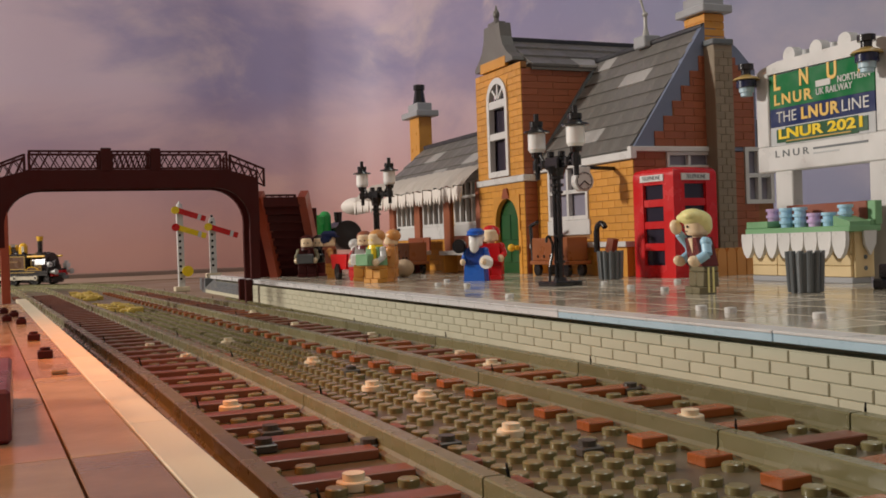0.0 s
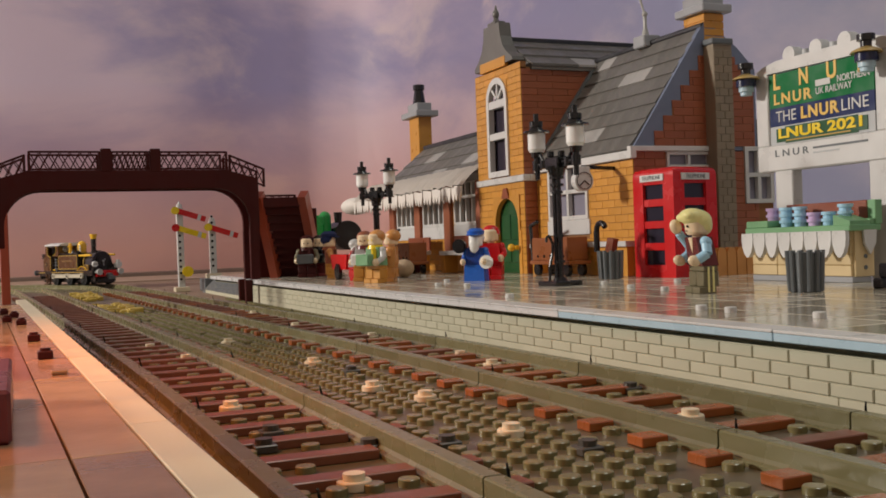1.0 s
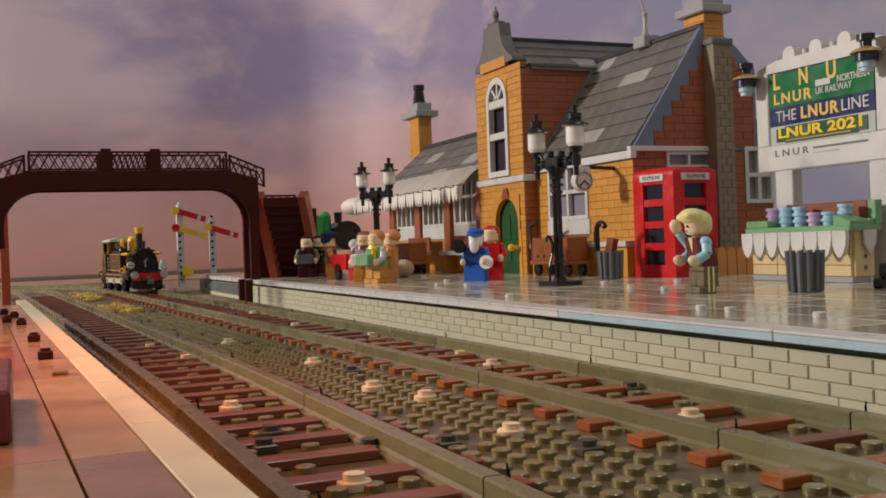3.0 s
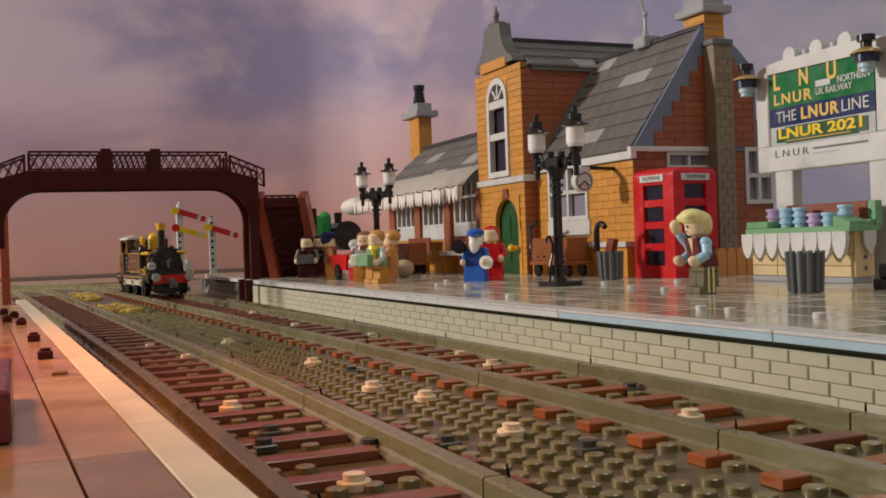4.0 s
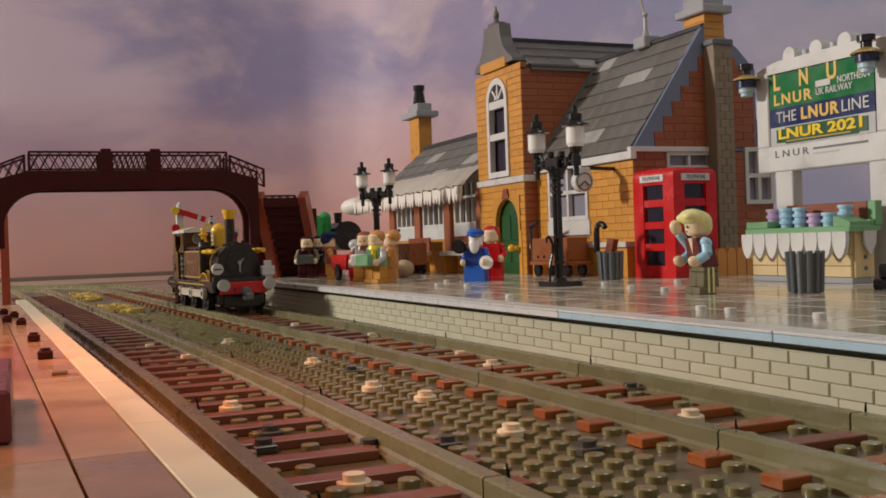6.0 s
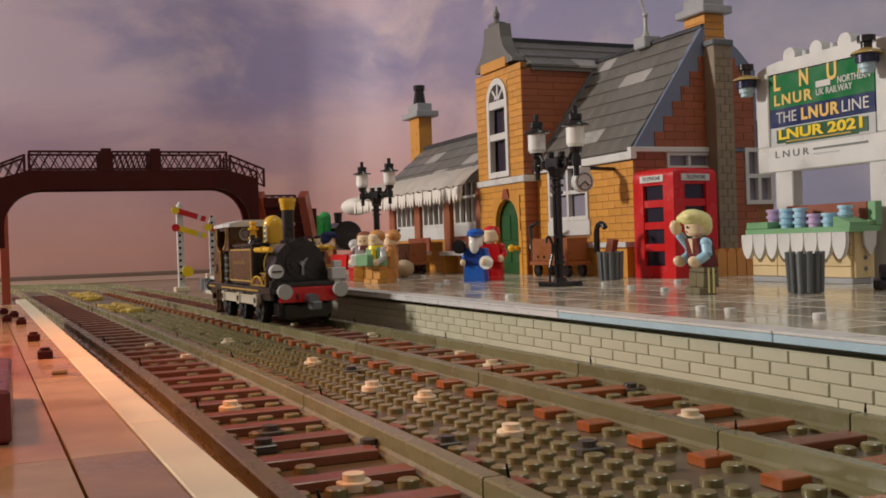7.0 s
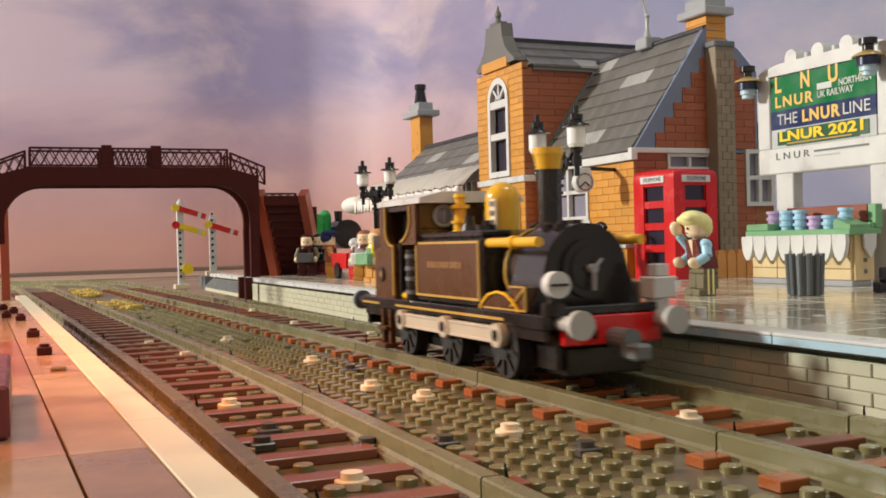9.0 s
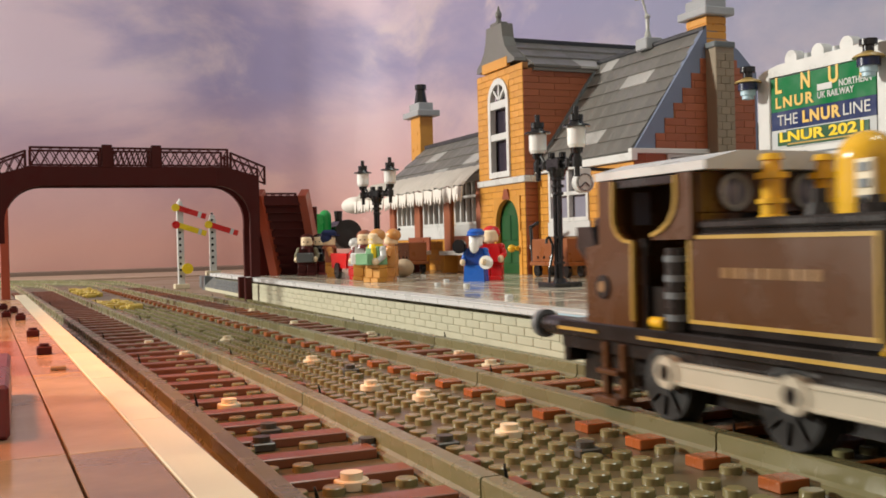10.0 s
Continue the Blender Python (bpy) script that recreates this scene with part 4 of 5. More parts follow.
def sign_board():
    t = thing("station_sign", (262, 300, TOP), "white railway club notice board with green, navy and yellow panels", "sign")
    x = 262
    for y0, y1 in ((318, 333), (244, 259)):
        part("leg", box(B(), x + 1, x + 9, y0, y1, TOP + 0.05, 92, 0.6), WHITE, t)
    f = B()
    box(f, x, x + 9, 236, 347, 88, 104, 0.8)
    box(f, x, x + 9, 336, 347, 104, 149, 0.6)
    box(f, x, x + 9, 236, 252, 104, 147.5, 0.6)
    box(f, x + 2, x + 8, 252, 336, 104, 147)
    prism(f, [(236, 147.6), (347, 148.5), (346, 151), (340, 153.2), (328, 155.4), (252, 156), (244, 154), (236, 151)], "x", x, x + 9)
    part("frame", f, WHITE, t)
    for y in (318, 296, 274):
        part("crest", cyl(B(), (x + 1, y, 157.6), 5.0, 7, "x", 24), WHITE, t, smooth=True)
        part("crest_stud", cyl(B(), (x + 4.5, y - 11, 155.6), 2.4, 3.4, seg=12), SIGNGREY, t, smooth=True)
    for nm, z0, z1, m in (("panel", 126.7, 147.3, SIGNGREEN), ("panel", 115.4, 126.6, SIGNNAVY), ("panel", 104.1, 115.3, SIGNGREY)):
        p = part(nm, box(B(), x + 0.6, x + 2.0, 253, 335, z0, z1), m, t)
        if m is SIGNGREEN:
            for ch, yy in (("L", 328.5), ("N", 305.5), ("U", 283.5), ("R", 261)):
                words("lettering", ch, 13.5, wallface(x + 0.4, yy, 142.2), GILT, p, width=7.4 if ch != "L" else 5.6, bold=0.03)
            words("lettering", "LNUR", 9.0, wallface(x + 0.4, 315.5, 131.6), GILT, p, width=32, bold=0.03, spacing=1.25)
            words("lettering", "NORTHERN", 5.4, wallface(x + 0.4, 267.5, 136.6), WHITE, p, width=23.5, bold=0.012)
            words("lettering", "UK RAILWAY", 5.4, wallface(x + 0.4, 282.4, 131.9), WHITE, p, width=27.5, bold=0.012)
            part("word_bar", box(B(), x + 0.2, x + 0.7, 284.6, 296, 134.9, 138.5), WHITE, p)
        elif m is SIGNNAVY:
            words("lettering", "THE", 9.5, wallface(x + 0.4, 321, 120.8), WHITE, p, width=17)
            words("lettering", "LNUR", 9.5, wallface(x + 0.4, 294, 120.9), GILT, p, width=30, bold=0.04, spacing=1.15)
            words("lettering", "LINE", 9.5, wallface(x + 0.4, 267, 121), WHITE, p, width=19.5)
        else:
            o = part("panel_strip", box(box(B(), x + 0.1, x + 0.7, 258, 329.5, 105.6, 113.6, 0), x + 0.15, x + 0.75, 265, 322, 104.7, 114.6), SIGNOLIVE, p)
            words("lettering", "LNUR 2021", 8.2, wallface(x - 0.1, 293.5, 110.4), YELLOW, o, width=66, bold=0.035)
            part("word_bar", box(B(), x - 0.2, x + 0.2, 270, 321, 105.7, 106.5), LINING, o)
    words("lettering", "LNUR", 6.0, wallface(x - 0.2, 317, 98.6), DKGREY, t, width=28, spacing=1.5)
    part("word_bar", box(B(), x - 0.3, x + 0.2, 258, 299, 98.9, 100.1), DKGREY, t)
    part("word_bar", box(B(), x - 0.3, x + 0.2, 279, 299, 96.2, 97.1), SIGNGREY, t)
    for y, z in ((346, 147.6), (249.5, 146.4)):
        lp = part("spot_lamp", bar(B(), (x + 2, y, z - 1), (x - 8, y, z - 1), 2.2), SILVER, t)
        b = B()
        cyl(b, (x - 8, y, z + 5.6), 4.8, 3.4, seg=18)
        cyl(b, (x - 8, y, z + 2.2), 3.0, 3.4, seg=14)
        part("hood", b, BLACK, lp, smooth=True)
        dish = cyl(cyl(B(), (x - 8, y, z - 0.9), 8.6, 1.2, seg=22, r2=7.6), (x - 8, y, z + 0.3), 7.6, 2.2, seg=22, r2=2.8)
        part("dish", dish, plastic("dull_brass", (0.42, 0.29, 0.10), 0.22), lp, "dull brass lamp dish", True)
        part("collar", cyl(B(), (x - 8, y, z - 5.6), 6.2, 4.6, seg=18), plastic("lamp_navy", (0.012, 0.018, 0.06), 0.2), lp, smooth=True)
        part("bulb", cyl(cyl(B(), (x - 8, y, z - 8.6), 4.6, 3.0, seg=16), (x - 8, y, z - 11), 3.6, 2.6, seg=14), PALEBLUE, lp, smooth=True)
    return t


sign_board()


def stall():
    t = thing("market_stall", (235, 290, TOP), "tan flower stall with green counter and white scalloped cloth", "market stall")
    x0, x1, y0, y1, z = 236.5, 250, 247, 325, TOP + 0.05
    part("plinth", box(B(), x0, x1, y0, y1, z, z + 3.2, 0.3), MIDGREY, t)
    part("counter_body", box(B(), x0 + 1.5, x1, y0 + 1, y1 - 1, z + 3.2, z + 28), TAN, t)
    for r_ in range(4):
        for k in range(3):
            y = y0 + 1 + k * 28 + (0 if r_ % 2 else 0)
            part("brick", box(B(), x0 + 0.3, x0 + 1.8, y + 0.2, min(y + 27.8, y1), z + 3.4 + r_ * 6.1, z + 9.2 + r_ * 6.1, 0.3), TAN, t)
    part("counter_end", box(B(), x0 + 2, x1 + 2, y0 - 0.4, y0 + 0.9, z + 3.2, z + 28, 0.3), TAN, t)
    for k in range(3):
        part("peg_hole", cyl(B(), (x0 + 9, y0 - 0.8, z + 8 + k * 6), 1.2, 0.5, "y", 10), DKGREY, t)
    part("countertop", box(B(), x0 - 4, x1 + 5, y0 - 3, y1 + 1, z + 27.6, z + 31, 0.5), SANDGREEN, t)
    part("tray_lip", box(B(), x0 + 11, x1 + 0.8, y0 - 2.6, y1 + 0.6, z + 31, z + 34, 0.4), SANDGREEN, t)
    part("tray_end", box(B(), x0 - 3.4, x0 + 10.8, y1 - 18, y1 + 0.5, z + 31, z + 35, 0.4), SANDGREEN, t)
    part("tray_end", prism(B(), [(y0 - 2.6, z + 31), (y0 + 9, z + 31), (y0 + 9, z + 36.5), (y0 - 2.6, z + 33)], "x", x0 - 3.4, x0 + 10.8), SANDGREEN, t)
    b = finish(prism(B(), [(-4.7, 3), (4.7, 3), (4.9, -1), (4.3, -5), (2.9, -8.6), (0.9, -11), (-0.9, -11), (-2.9, -8.6), (-4.3, -5), (-4.9, -1)], "x", -1.6, 1.0), "scallop", WHITE)
    for k in range(8):
        piece("scallop", b, (x0 - 4.8, y0 + 2.5 + k * 10.3, z + 24.8), t)
    part("scallop", prism(B(), [(x0 + 6, z + 28), (x0 + 15, z + 28), (x0 + 14.5, z + 21), (x0 + 10.5, z + 15), (x0 + 6.5, z + 21)], "y", y0 - 2.9, y0 - 1.4), WHITE, t)
    part("cloth_rail", box(B(), x0 - 4.6, x0 - 3.6, y0, y1, z + 26.4, z + 28, 0.2), WHITE, t)
    part("back_board", box(B(), x1 + 1, x1 + 5, y0 + 3, y1 - 14, z + 31, z + 44, 0.4), BROWN, t)
    part("back_frame", box(B(), x1 + 1, x1 + 6, y0 - 3, y0 + 2.6, z + 31, z + 44, 0.4), SANDGREEN, t)
    return t


stall()
r = random.Random(5)
for k, (y, mats) in enumerate(((312, (SKYBLUE, LILAC, LILAC)), (301, (SKYBLUE, SKYBLUE, SKYBLUE)), (290, (SKYBLUE, SKYBLUE, SKYBLUE)), (279, (LILAC, LILAC)), (268, (SKYBLUE, SKYBLUE)), (256, (SKYBLUE, SKYBLUE, SKYBLUE)))):
    t = thing("jar_stack", (242, y, TOP + 31.1), "stack of small pale blue and lilac round pots", "pots", "pots on the stall")
    for i, m in enumerate(mats):
        b = B()
        cyl(b, (242, y, TOP + 31.1 + i * 3.7), 3.2, 2.2, seg=16)
        cyl(b, (242, y, TOP + 33.3 + i * 3.7), 4.1, 1.7, seg=16)
        part("pot", b, m, t, smooth=True)


def litter_bin(x, y, s=1.0):
    t = thing("litter_bin", (x, y, TOP), "dark grey ribbed platform litter bin", "litter bin", "ribbed bins on the platform")
    b = B()
    cyl(b, (x, y, TOP + 0.05), 6.8, 18.6, seg=20, r2=7.5)
    part("drum", b, DKGREY, t)
    for k in range(12):
        a = 2 * math.pi * k / 12
        bm = B()
        bar(bm, (x + 7.1 * math.cos(a), y + 7.1 * math.sin(a), TOP + 0.4), (x + 8.0 * math.cos(a), y + 8.0 * math.sin(a), TOP + 19.6), 2.5, seg=8)
        part("rib", bm, DKGREY, t, smooth=True)
    return t


litter_bin(171, 211)
litter_bin(207, 435)
um = thing("umbrella", (206, 440, TOP + 19), "black umbrella with curved handle standing in a bin", "umbrella")
bm = B()
bar(bm, (204, 447, TOP + 18.75), (204, 447, TOP + 33), 4.4, seg=10)
for k in range(5):
    a0, a1 = math.pi * (1 - k / 6), math.pi * (1 - (k + 1) / 6)
    bar(bm, (204, 441 - 6 * math.cos(a0), TOP + 33 + 6 * math.sin(a0)), (204, 441 - 6 * math.cos(a1), TOP + 33 + 6 * math.sin(a1)), 4.0, seg=10)
part("handle", bm, BLACK, um, smooth=True)
bm = B()
bar(bm, (208, 436, TOP + 18.75), (209, 434, TOP + 28), 7, 5)
solid("brown_parcel", bm, BROWN, "brown parcel standing in a bin", "parcel")


TROLLEY = plastic("trolley_orange_brown", (0.26, 0.085, 0.03), 0.3, 0.14)


def luggage_trolley(x, y, ln=58, mat=TROLLEY):
    t = thing("luggage_trolley", (x, y, TOP), "reddish-brown luggage trolley with black handles and wheels", "luggage trolley", "trolleys by the station wall")
    z = TOP
    part("bed", box(B(), x - 10, x + 10, y - ln / 2, y + ln / 2, z + 9, z + 12, 0.4), mat, t)
    part("load", box(B(), x - 9, x + 9, y - ln / 2 + 3, y + ln / 2 - 3, z + 12, z + 30, 0.5), mat, t, "reddish-brown crate")
    for k in range(5):
        part("rivet", box(B(), x - 9.6, x - 8.9, y - ln / 2 + 8 + k * 10, y - ln / 2 + 10 + k * 10, z + 14.5, z + 16.5), BLACK, t)
    for yy in (y - ln / 2 + 8, y + ln / 2 - 8):
        for xx in (x - 8, x + 5):
            part("wheel", cyl(B(), (xx, yy, z + 5.05), 5, 3, "x", 16), BLACK, t, smooth=True)
    for yy in (y + ln / 2 + 1,):
        b = B()
        bar(b, (x - 6, yy, z + 10), (x - 6, yy + 3, z + 40), 3, seg=8)
        bar(b, (x - 6, yy + 3, z + 40), (x - 6, yy - 9, z + 43), 3, seg=8)
        part("handle", b, BLACK, t, smooth=True)
    return t


luggage_trolley(221, 530, 62)
luggage_trolley(181, 748, 44)


def bench(x, y):
    t = thing("bench", (x, y, TOP), "orange-tan platform bench with white seat", "bench", "benches by the wing")
    part("seat", box(B(), x - 9, x + 9, y - 30, y + 30, TOP + 17, TOP + 21, 0.4), WHITE, t)
    for yy in (y - 26, y + 26):
        part("leg", box(B(), x - 7, x + 7, yy - 4, yy + 4, TOP + 0.05, TOP + 17, 0.4), ORANGE, t)
    part("backrest", box(B(), x + 7, x + 9, y - 30, y + 30, TOP + 21, TOP + 35, 0.4), BROWN, t)
    return t


bench(212, 700)
bench(215, 830)
pk = thing("fence", (275, 372, TOP), "short brown picket fence beside the telephone kiosk", "fence")
for k in range(5):
    x = 262 + k * 8.2
    bm = prism(B(), [(x - 3.7, TOP + 0.05), (x + 3.7, TOP + 0.05), (x + 3.7, TOP + 15.5), (x + 2, TOP + 19), (x - 2, TOP + 19), (x - 3.7, TOP + 15.5)], "y", 395, 399)
    part("picket", bm, FLESHORANGE, pk)
part("rail", box(B(), 258, 300, 399.1, 401.5, TOP + 10, TOP + 13), FLESHORANGE, pk)


def figure(x, y, z, turn, legs, torso, arms, head, hair, label, hat=None, extra=None, skirt=False, size=1.12, lean=0.0):
    """A small jointed toy figure as one plain mesh, looking along its own -y."""
    mats = [legs, torso, arms, head, hair, hat or hair, SKIN]
    bm = B()
    if skirt:
        prism(bm, [(-8, 0), (8, 0), (7.4, 12), (-7.4, 12)], "y", -6.5, 4, 0)
    else:
        for s in (-1, 1):
            box(bm, s * 4 - 3.8, s * 4 + 3.8, -5.6, 2.4, 0, 3, 0.3, 0)
            box(bm, s * 4 - 3.8, s * 4 + 3.8, -3.6, 3.6, 3, 9.5, 0.4, 0)
        box(bm, -7.9, 7.9, -3.4, 3.4, 9.6, 12, 0.4, 0)
    prism(bm, [(-7.8, 12.05), (7.8, 12.05), (6.0, 24.6), (-6.0, 24.6)], "y", -3.7, 3.7, 1)
    for s in (-1, 1):
        bar(bm, (s * 6.9, 0, 22.4), (s * 9.2, -1.2, 17.4), 4.4, seg=10, mi=2)
        ball(bm, (s * 7.0, 0, 22.3), 2.6, mi=2)
        bar(bm, (s * 9.2, -1.2, 17.4), (s * 8.2, -5.6, 14.8), 4.0, seg=10, mi=2)
        ball(bm, (s * 8.2, -7.2, 14.4), 2.5, 0.8, 1.2, 1.0, seg=10, mi=6)
    cyl(bm, (0, 0, 24.6), 2.6, 1.2, seg=12, mi=3)
    cyl(bm, (0, 0, 25.6), 4.3, 1.2, seg=18, r2=5.1, mi=3)
    cyl(bm, (0, 0, 26.8), 5.1, 5.6, seg=18, mi=3)
    cyl(bm, (0, 0, 32.4), 5.1, 1.2, seg=18, r2=4.2, mi=3)
    ball(bm, (0, 1.6, 32.0), 6.1, 1.0, 0.92, 0.78, mi=4)
    if hat:
        cyl(bm, (0, 0, 34), 6.2, 2.6, seg=18, r2=6.6, mi=5)
        cyl(bm, (0, 0, 36.6), 6.6, 2.2, seg=18, r2=4.0, mi=5)
        box(bm, -4.5, 4.5, -8.6, -3, 33.6, 34.6, 0.3, 5)
    if extra:
        extra(bm, mats)
    for v in bm.verts:
        v.co.y -= lean * max(0.0, v.co.z - 12.0)
    ob = new("toy_figure", finish(bm, "toy_figure", mats, (0, 0, 0), True))
    ob.matrix_basis = pose(x * MM, y * MM, z * MM, 0, 0, turn)
    ob.data.transform(Matrix.Scale(size, 4))
    return tagged(ob, label, "toy figure", "toy figures on the platform")


def blond_extra(bm, mats):
    mats.append(BLOND)
    mats.append(BLACK)
    # swept fringe and full hair at the back
    for at, rr, sx, sy, sz in (((0, -0.8, 33.4), 5.7, 1.08, 1.1, 0.70), ((-2.4, -4.2, 33.2), 3.5, 1.1, 0.9, 0.6), ((0, 2.4, 30.8), 5.5, 1.06, 0.85, 1.05), ((2.2, -3.8, 34.0), 3.3, 1.2, 0.9, 0.6)):
        ball(bm, at, rr, sx, sy, sz, mi=7)
    bar(bm, (-8.6, -1, 20.0), (-7.8, -5.4, 26.4), 4.0, seg=10, mi=2)
    ball(bm, (-6.8, -6.8, 29.4), 2.6, 0.8, 1.1, 1.3, seg=10, mi=6)
    for s in (-1, 1):
        cyl(bm, (s * 1.8, -5.3, 29.4), 0.55, 0.6, "y", 8, mi=8)
    box(bm, -1.4, 1.4, -5.3, -5.1, 27.2, 27.6, 0, 8)
    # shirt front and trouser stripes
    prism(bm, [(-2.2, 24.4), (2.2, 24.4), (0, 17.5)], "y", -3.95, -3.68, 3)
    for yy in (-1.6, 0.6):
        box(bm, 7.75, 7.95, yy, yy + 0.9, 0.6, 11.6, 0, 7)


def drum_extra(bm, mats):
    mats.append(BLACK)
    mats.append(LAMPWHITE)
    cyl(bm, (-11, -7, 26), 5.2, 3.5, "y", 20, mi=7)
    cyl(bm, (-11, -7.8, 26), 4.4, 1.0, "y", 20, mi=7)
    ball(bm, (0, -4.4, 27), 4.2, 1.0, 0.7, 1.5, mi=8)
    cyl(bm, (9.5, -7, 14), 5.0, 2.5, "y", 18, mi=8)


figure(141, 248, TOP, -104, OLIVE, DKRED, SKYBLUE, SKIN, BLOND, "blond toy figure in a dark red waistcoat with one hand raised", extra=blond_extra, lean=0.15)
figure(141, 512, TOP, -45, BLUE, plastic("dark_blue_plastic", (0.012, 0.05, 0.26), 0.3), BLUE, LAMPWHITE, LAMPWHITE, "toy figure in bright blue with cap and white beard", hat=BLUE, extra=drum_extra, skirt=True, size=1.0)
figure(158, 522, TOP, -40, RED, RED, RED, SKIN, RED, "toy figure in red standing behind another")
def scarf_extra(mat, hold=None):
    def add(bm, mats):
        mats.append(mat)
        cyl(bm, (0, 0, 23.4), 6.0, 2.6, seg=18, r2=5.2, mi=7)
        bar(bm, (3, -4.6, 23.5), (3.6, -4.8, 15), 2.6, mi=7)
        for s in (-1, 1):
            cyl(bm, (s * 1.8, -5.35, 29.4), 0.55, 0.5, "y", 8, mi=7)
        if hold:
            mats.append(hold)
            box(bm, -7, 7, -13, -7.5, 12, 20, 0.8, 8)
    return add


figure(84, 572, TOP, -70, ORANGE, SANDGREEN, WHITE, SKIN, FLESHORANGE, "toy figure with ginger hair, white sleeves and pale green apron", extra=scarf_extra(YELLOW, SANDGREEN))
figure(101, 584, TOP, -120, FLESHORANGE, FLESHORANGE, FLESHORANGE, SKIN, FLESHORANGE, "toy figure in plain orange-brown clothes")
figure(91, 620, TOP, -35, ORANGE, WHITE, DKRED, SKIN, BRICKSHADE, "toy figure with ginger hair and a dark red scarf", extra=scarf_extra(DKRED, LAMPWHITE))
figure(94, 650, TOP, 30, RED, DKRED, RED, LAMPWHITE, WHITE, "toy figure in red with white hair", extra=scarf_extra(RED), size=0.95)
figure(97, 740, TOP, 75, ORANGE, BRICKSHADE, FLESHORANGE, SKIN, SIGNNAVY, "toy figure in tan with a navy cap", hat=SIGNNAVY, extra=scarf_extra(BRICKSHADE))
figure(90, 792, TOP, -25, DARKBROWN, DARKBROWN, OLIVE, SKIN, DARKBROWN, "toy figure in dark brown coat holding a dark bundle", extra=scarf_extra(DARKBROWN, DKGREY))
figure(106, 806, TOP, -30, DKRED, DARKBROWN, DARKBROWN, SKIN, BLACK, "toy figure in dark clothes with black hair", extra=scarf_extra(BLACK, BLACK))
ct = thing("hand_cart", (97, 680, TOP), "red two-wheeled hand cart loaded with parcels", "cart")
part("tub", prism(B(), [(660, TOP + 9), (700, TOP + 9), (704, TOP + 22), (656, TOP + 22)], "x", 87, 107), RED, ct)
for x in (85, 106):
    part("wheel", cyl(B(), (x, 680, TOP + 7.05), 7, 3, "x", 18), BLACK, ct, smooth=True)
part("prop", box(B(), 93, 101, 655, 659, TOP + 0.05, TOP + 9), RED, ct)
solid("sack", ball(B(), (140, 660, TOP + 8), 9, 1.0, 1.2, 0.88), plastic("sack_tan", (0.40, 0.30, 0.20), 0.6), "pale round sack lying on the platform", "sack", smooth=True)
cr = thing("parcel_pile", (190, 770, TOP), "brown and black parcels stacked beside the wing", "parcels")
part("parcel", box(B(), 178, 200, 772, 800, TOP + 0.05, TOP + 18, 0.5), DARKBROWN, cr)
part("parcel", box(B(), 182, 198, 776, 796, TOP + 18, TOP + 28, 0.5), BROWN, cr)

# ---- footbridge over the lines ----
br = thing("footbridge", (-60, 805, 0), "dark red-brown footbridge with lattice railings over both lines", "footbridge")
Y0, Y1 = 790, 825
part("girder", box(B(), -160, 16, Y0, Y0 + 5, 110, 127.5, 0.5), DARKBROWN, br)
part("girder", box(B(), -160, 16, Y1 - 5, Y1, 110, 127.5, 0.5), DARKBROWN, br)
part("deck", box(B(), -160, 16, Y0 + 5, Y1 - 5, 122, 127, 0.5), DARKBROWN, br)


def haunch(sx, cx):
    """Curved bracket from a leg up to the girder."""
    pts = [(cx - sx * 10, 127.3), (cx, 127.3), (cx + sx * 30, 119), (cx + sx * 30, 60), (cx + sx * 21, 60)]
    pts += [(cx + sx * (21 - 31 * (1 - math.cos(a))), 78 + 32 * math.sin(a)) for a in [math.pi / 2 * k / 8 for k in range(9)]]
    return pts


for yy in (Y0, Y1 - 5):
    part("bracket", prism(B(), haunch(1, 14), "y", yy - 0.4, yy + 5.4), DARKBROWN, br)
    part("bracket", prism(B(), haunch(-1, -158), "y", yy - 0.4, yy + 5.4), DARKBROWN, br)
    part("leg", box(B(), 34.5, 43.5, yy, yy + 5, 22.9, 70, 0.5), DARKBROWN, br)
    part("leg_foot", box(B(), 28.5, 35.2, yy - 0.2, yy + 5.2, 0.42, 22.8, 0.5), DARKBROWN, br)
    part("leg", box(B(), -183, -176, yy, yy + 7, 0.4 if yy > 700 else 22.5, 100, 0.5), RUST, br)


def lattice(parent, x0, z0, x1, z1, h, y, n):
    """Open railing: top and bottom rails with crossed bars between posts."""
    rl = part("railing", bar(B(), (x0, y, z0 + h), (x1, y, z1 + h), 1.8), DARKBROWN, parent)
    part("bottom_rail", bar(B(), (x0, y, z0 + 1), (x1, y, z1 + 1), 1.6), DARKBROWN, rl)
    for i in range(n):
        a, b = i / n, (i + 1) / n
        xa, xb = x0 + (x1 - x0) * a, x0 + (x1 - x0) * b
        za, zb = z0 + (z1 - z0) * a, z0 + (z1 - z0) * b
        part("lattice_bar", bar(B(), (xa, y - 0.3, za + 1), (xb, y - 0.3, zb + h), 0.9), DARKBROWN, rl)
        part("lattice_bar", bar(B(), (xa, y + 0.3, za + h), (xb, y + 0.3, zb + 1), 0.9), DARKBROWN, rl)
    for x, z in ((x0, z0), (x1, z1)):
        part("end_post", bar(B(), (x, y, z), (x, y, z + h + 0.6), 2.0), DARKBROWN, rl)
    return rl


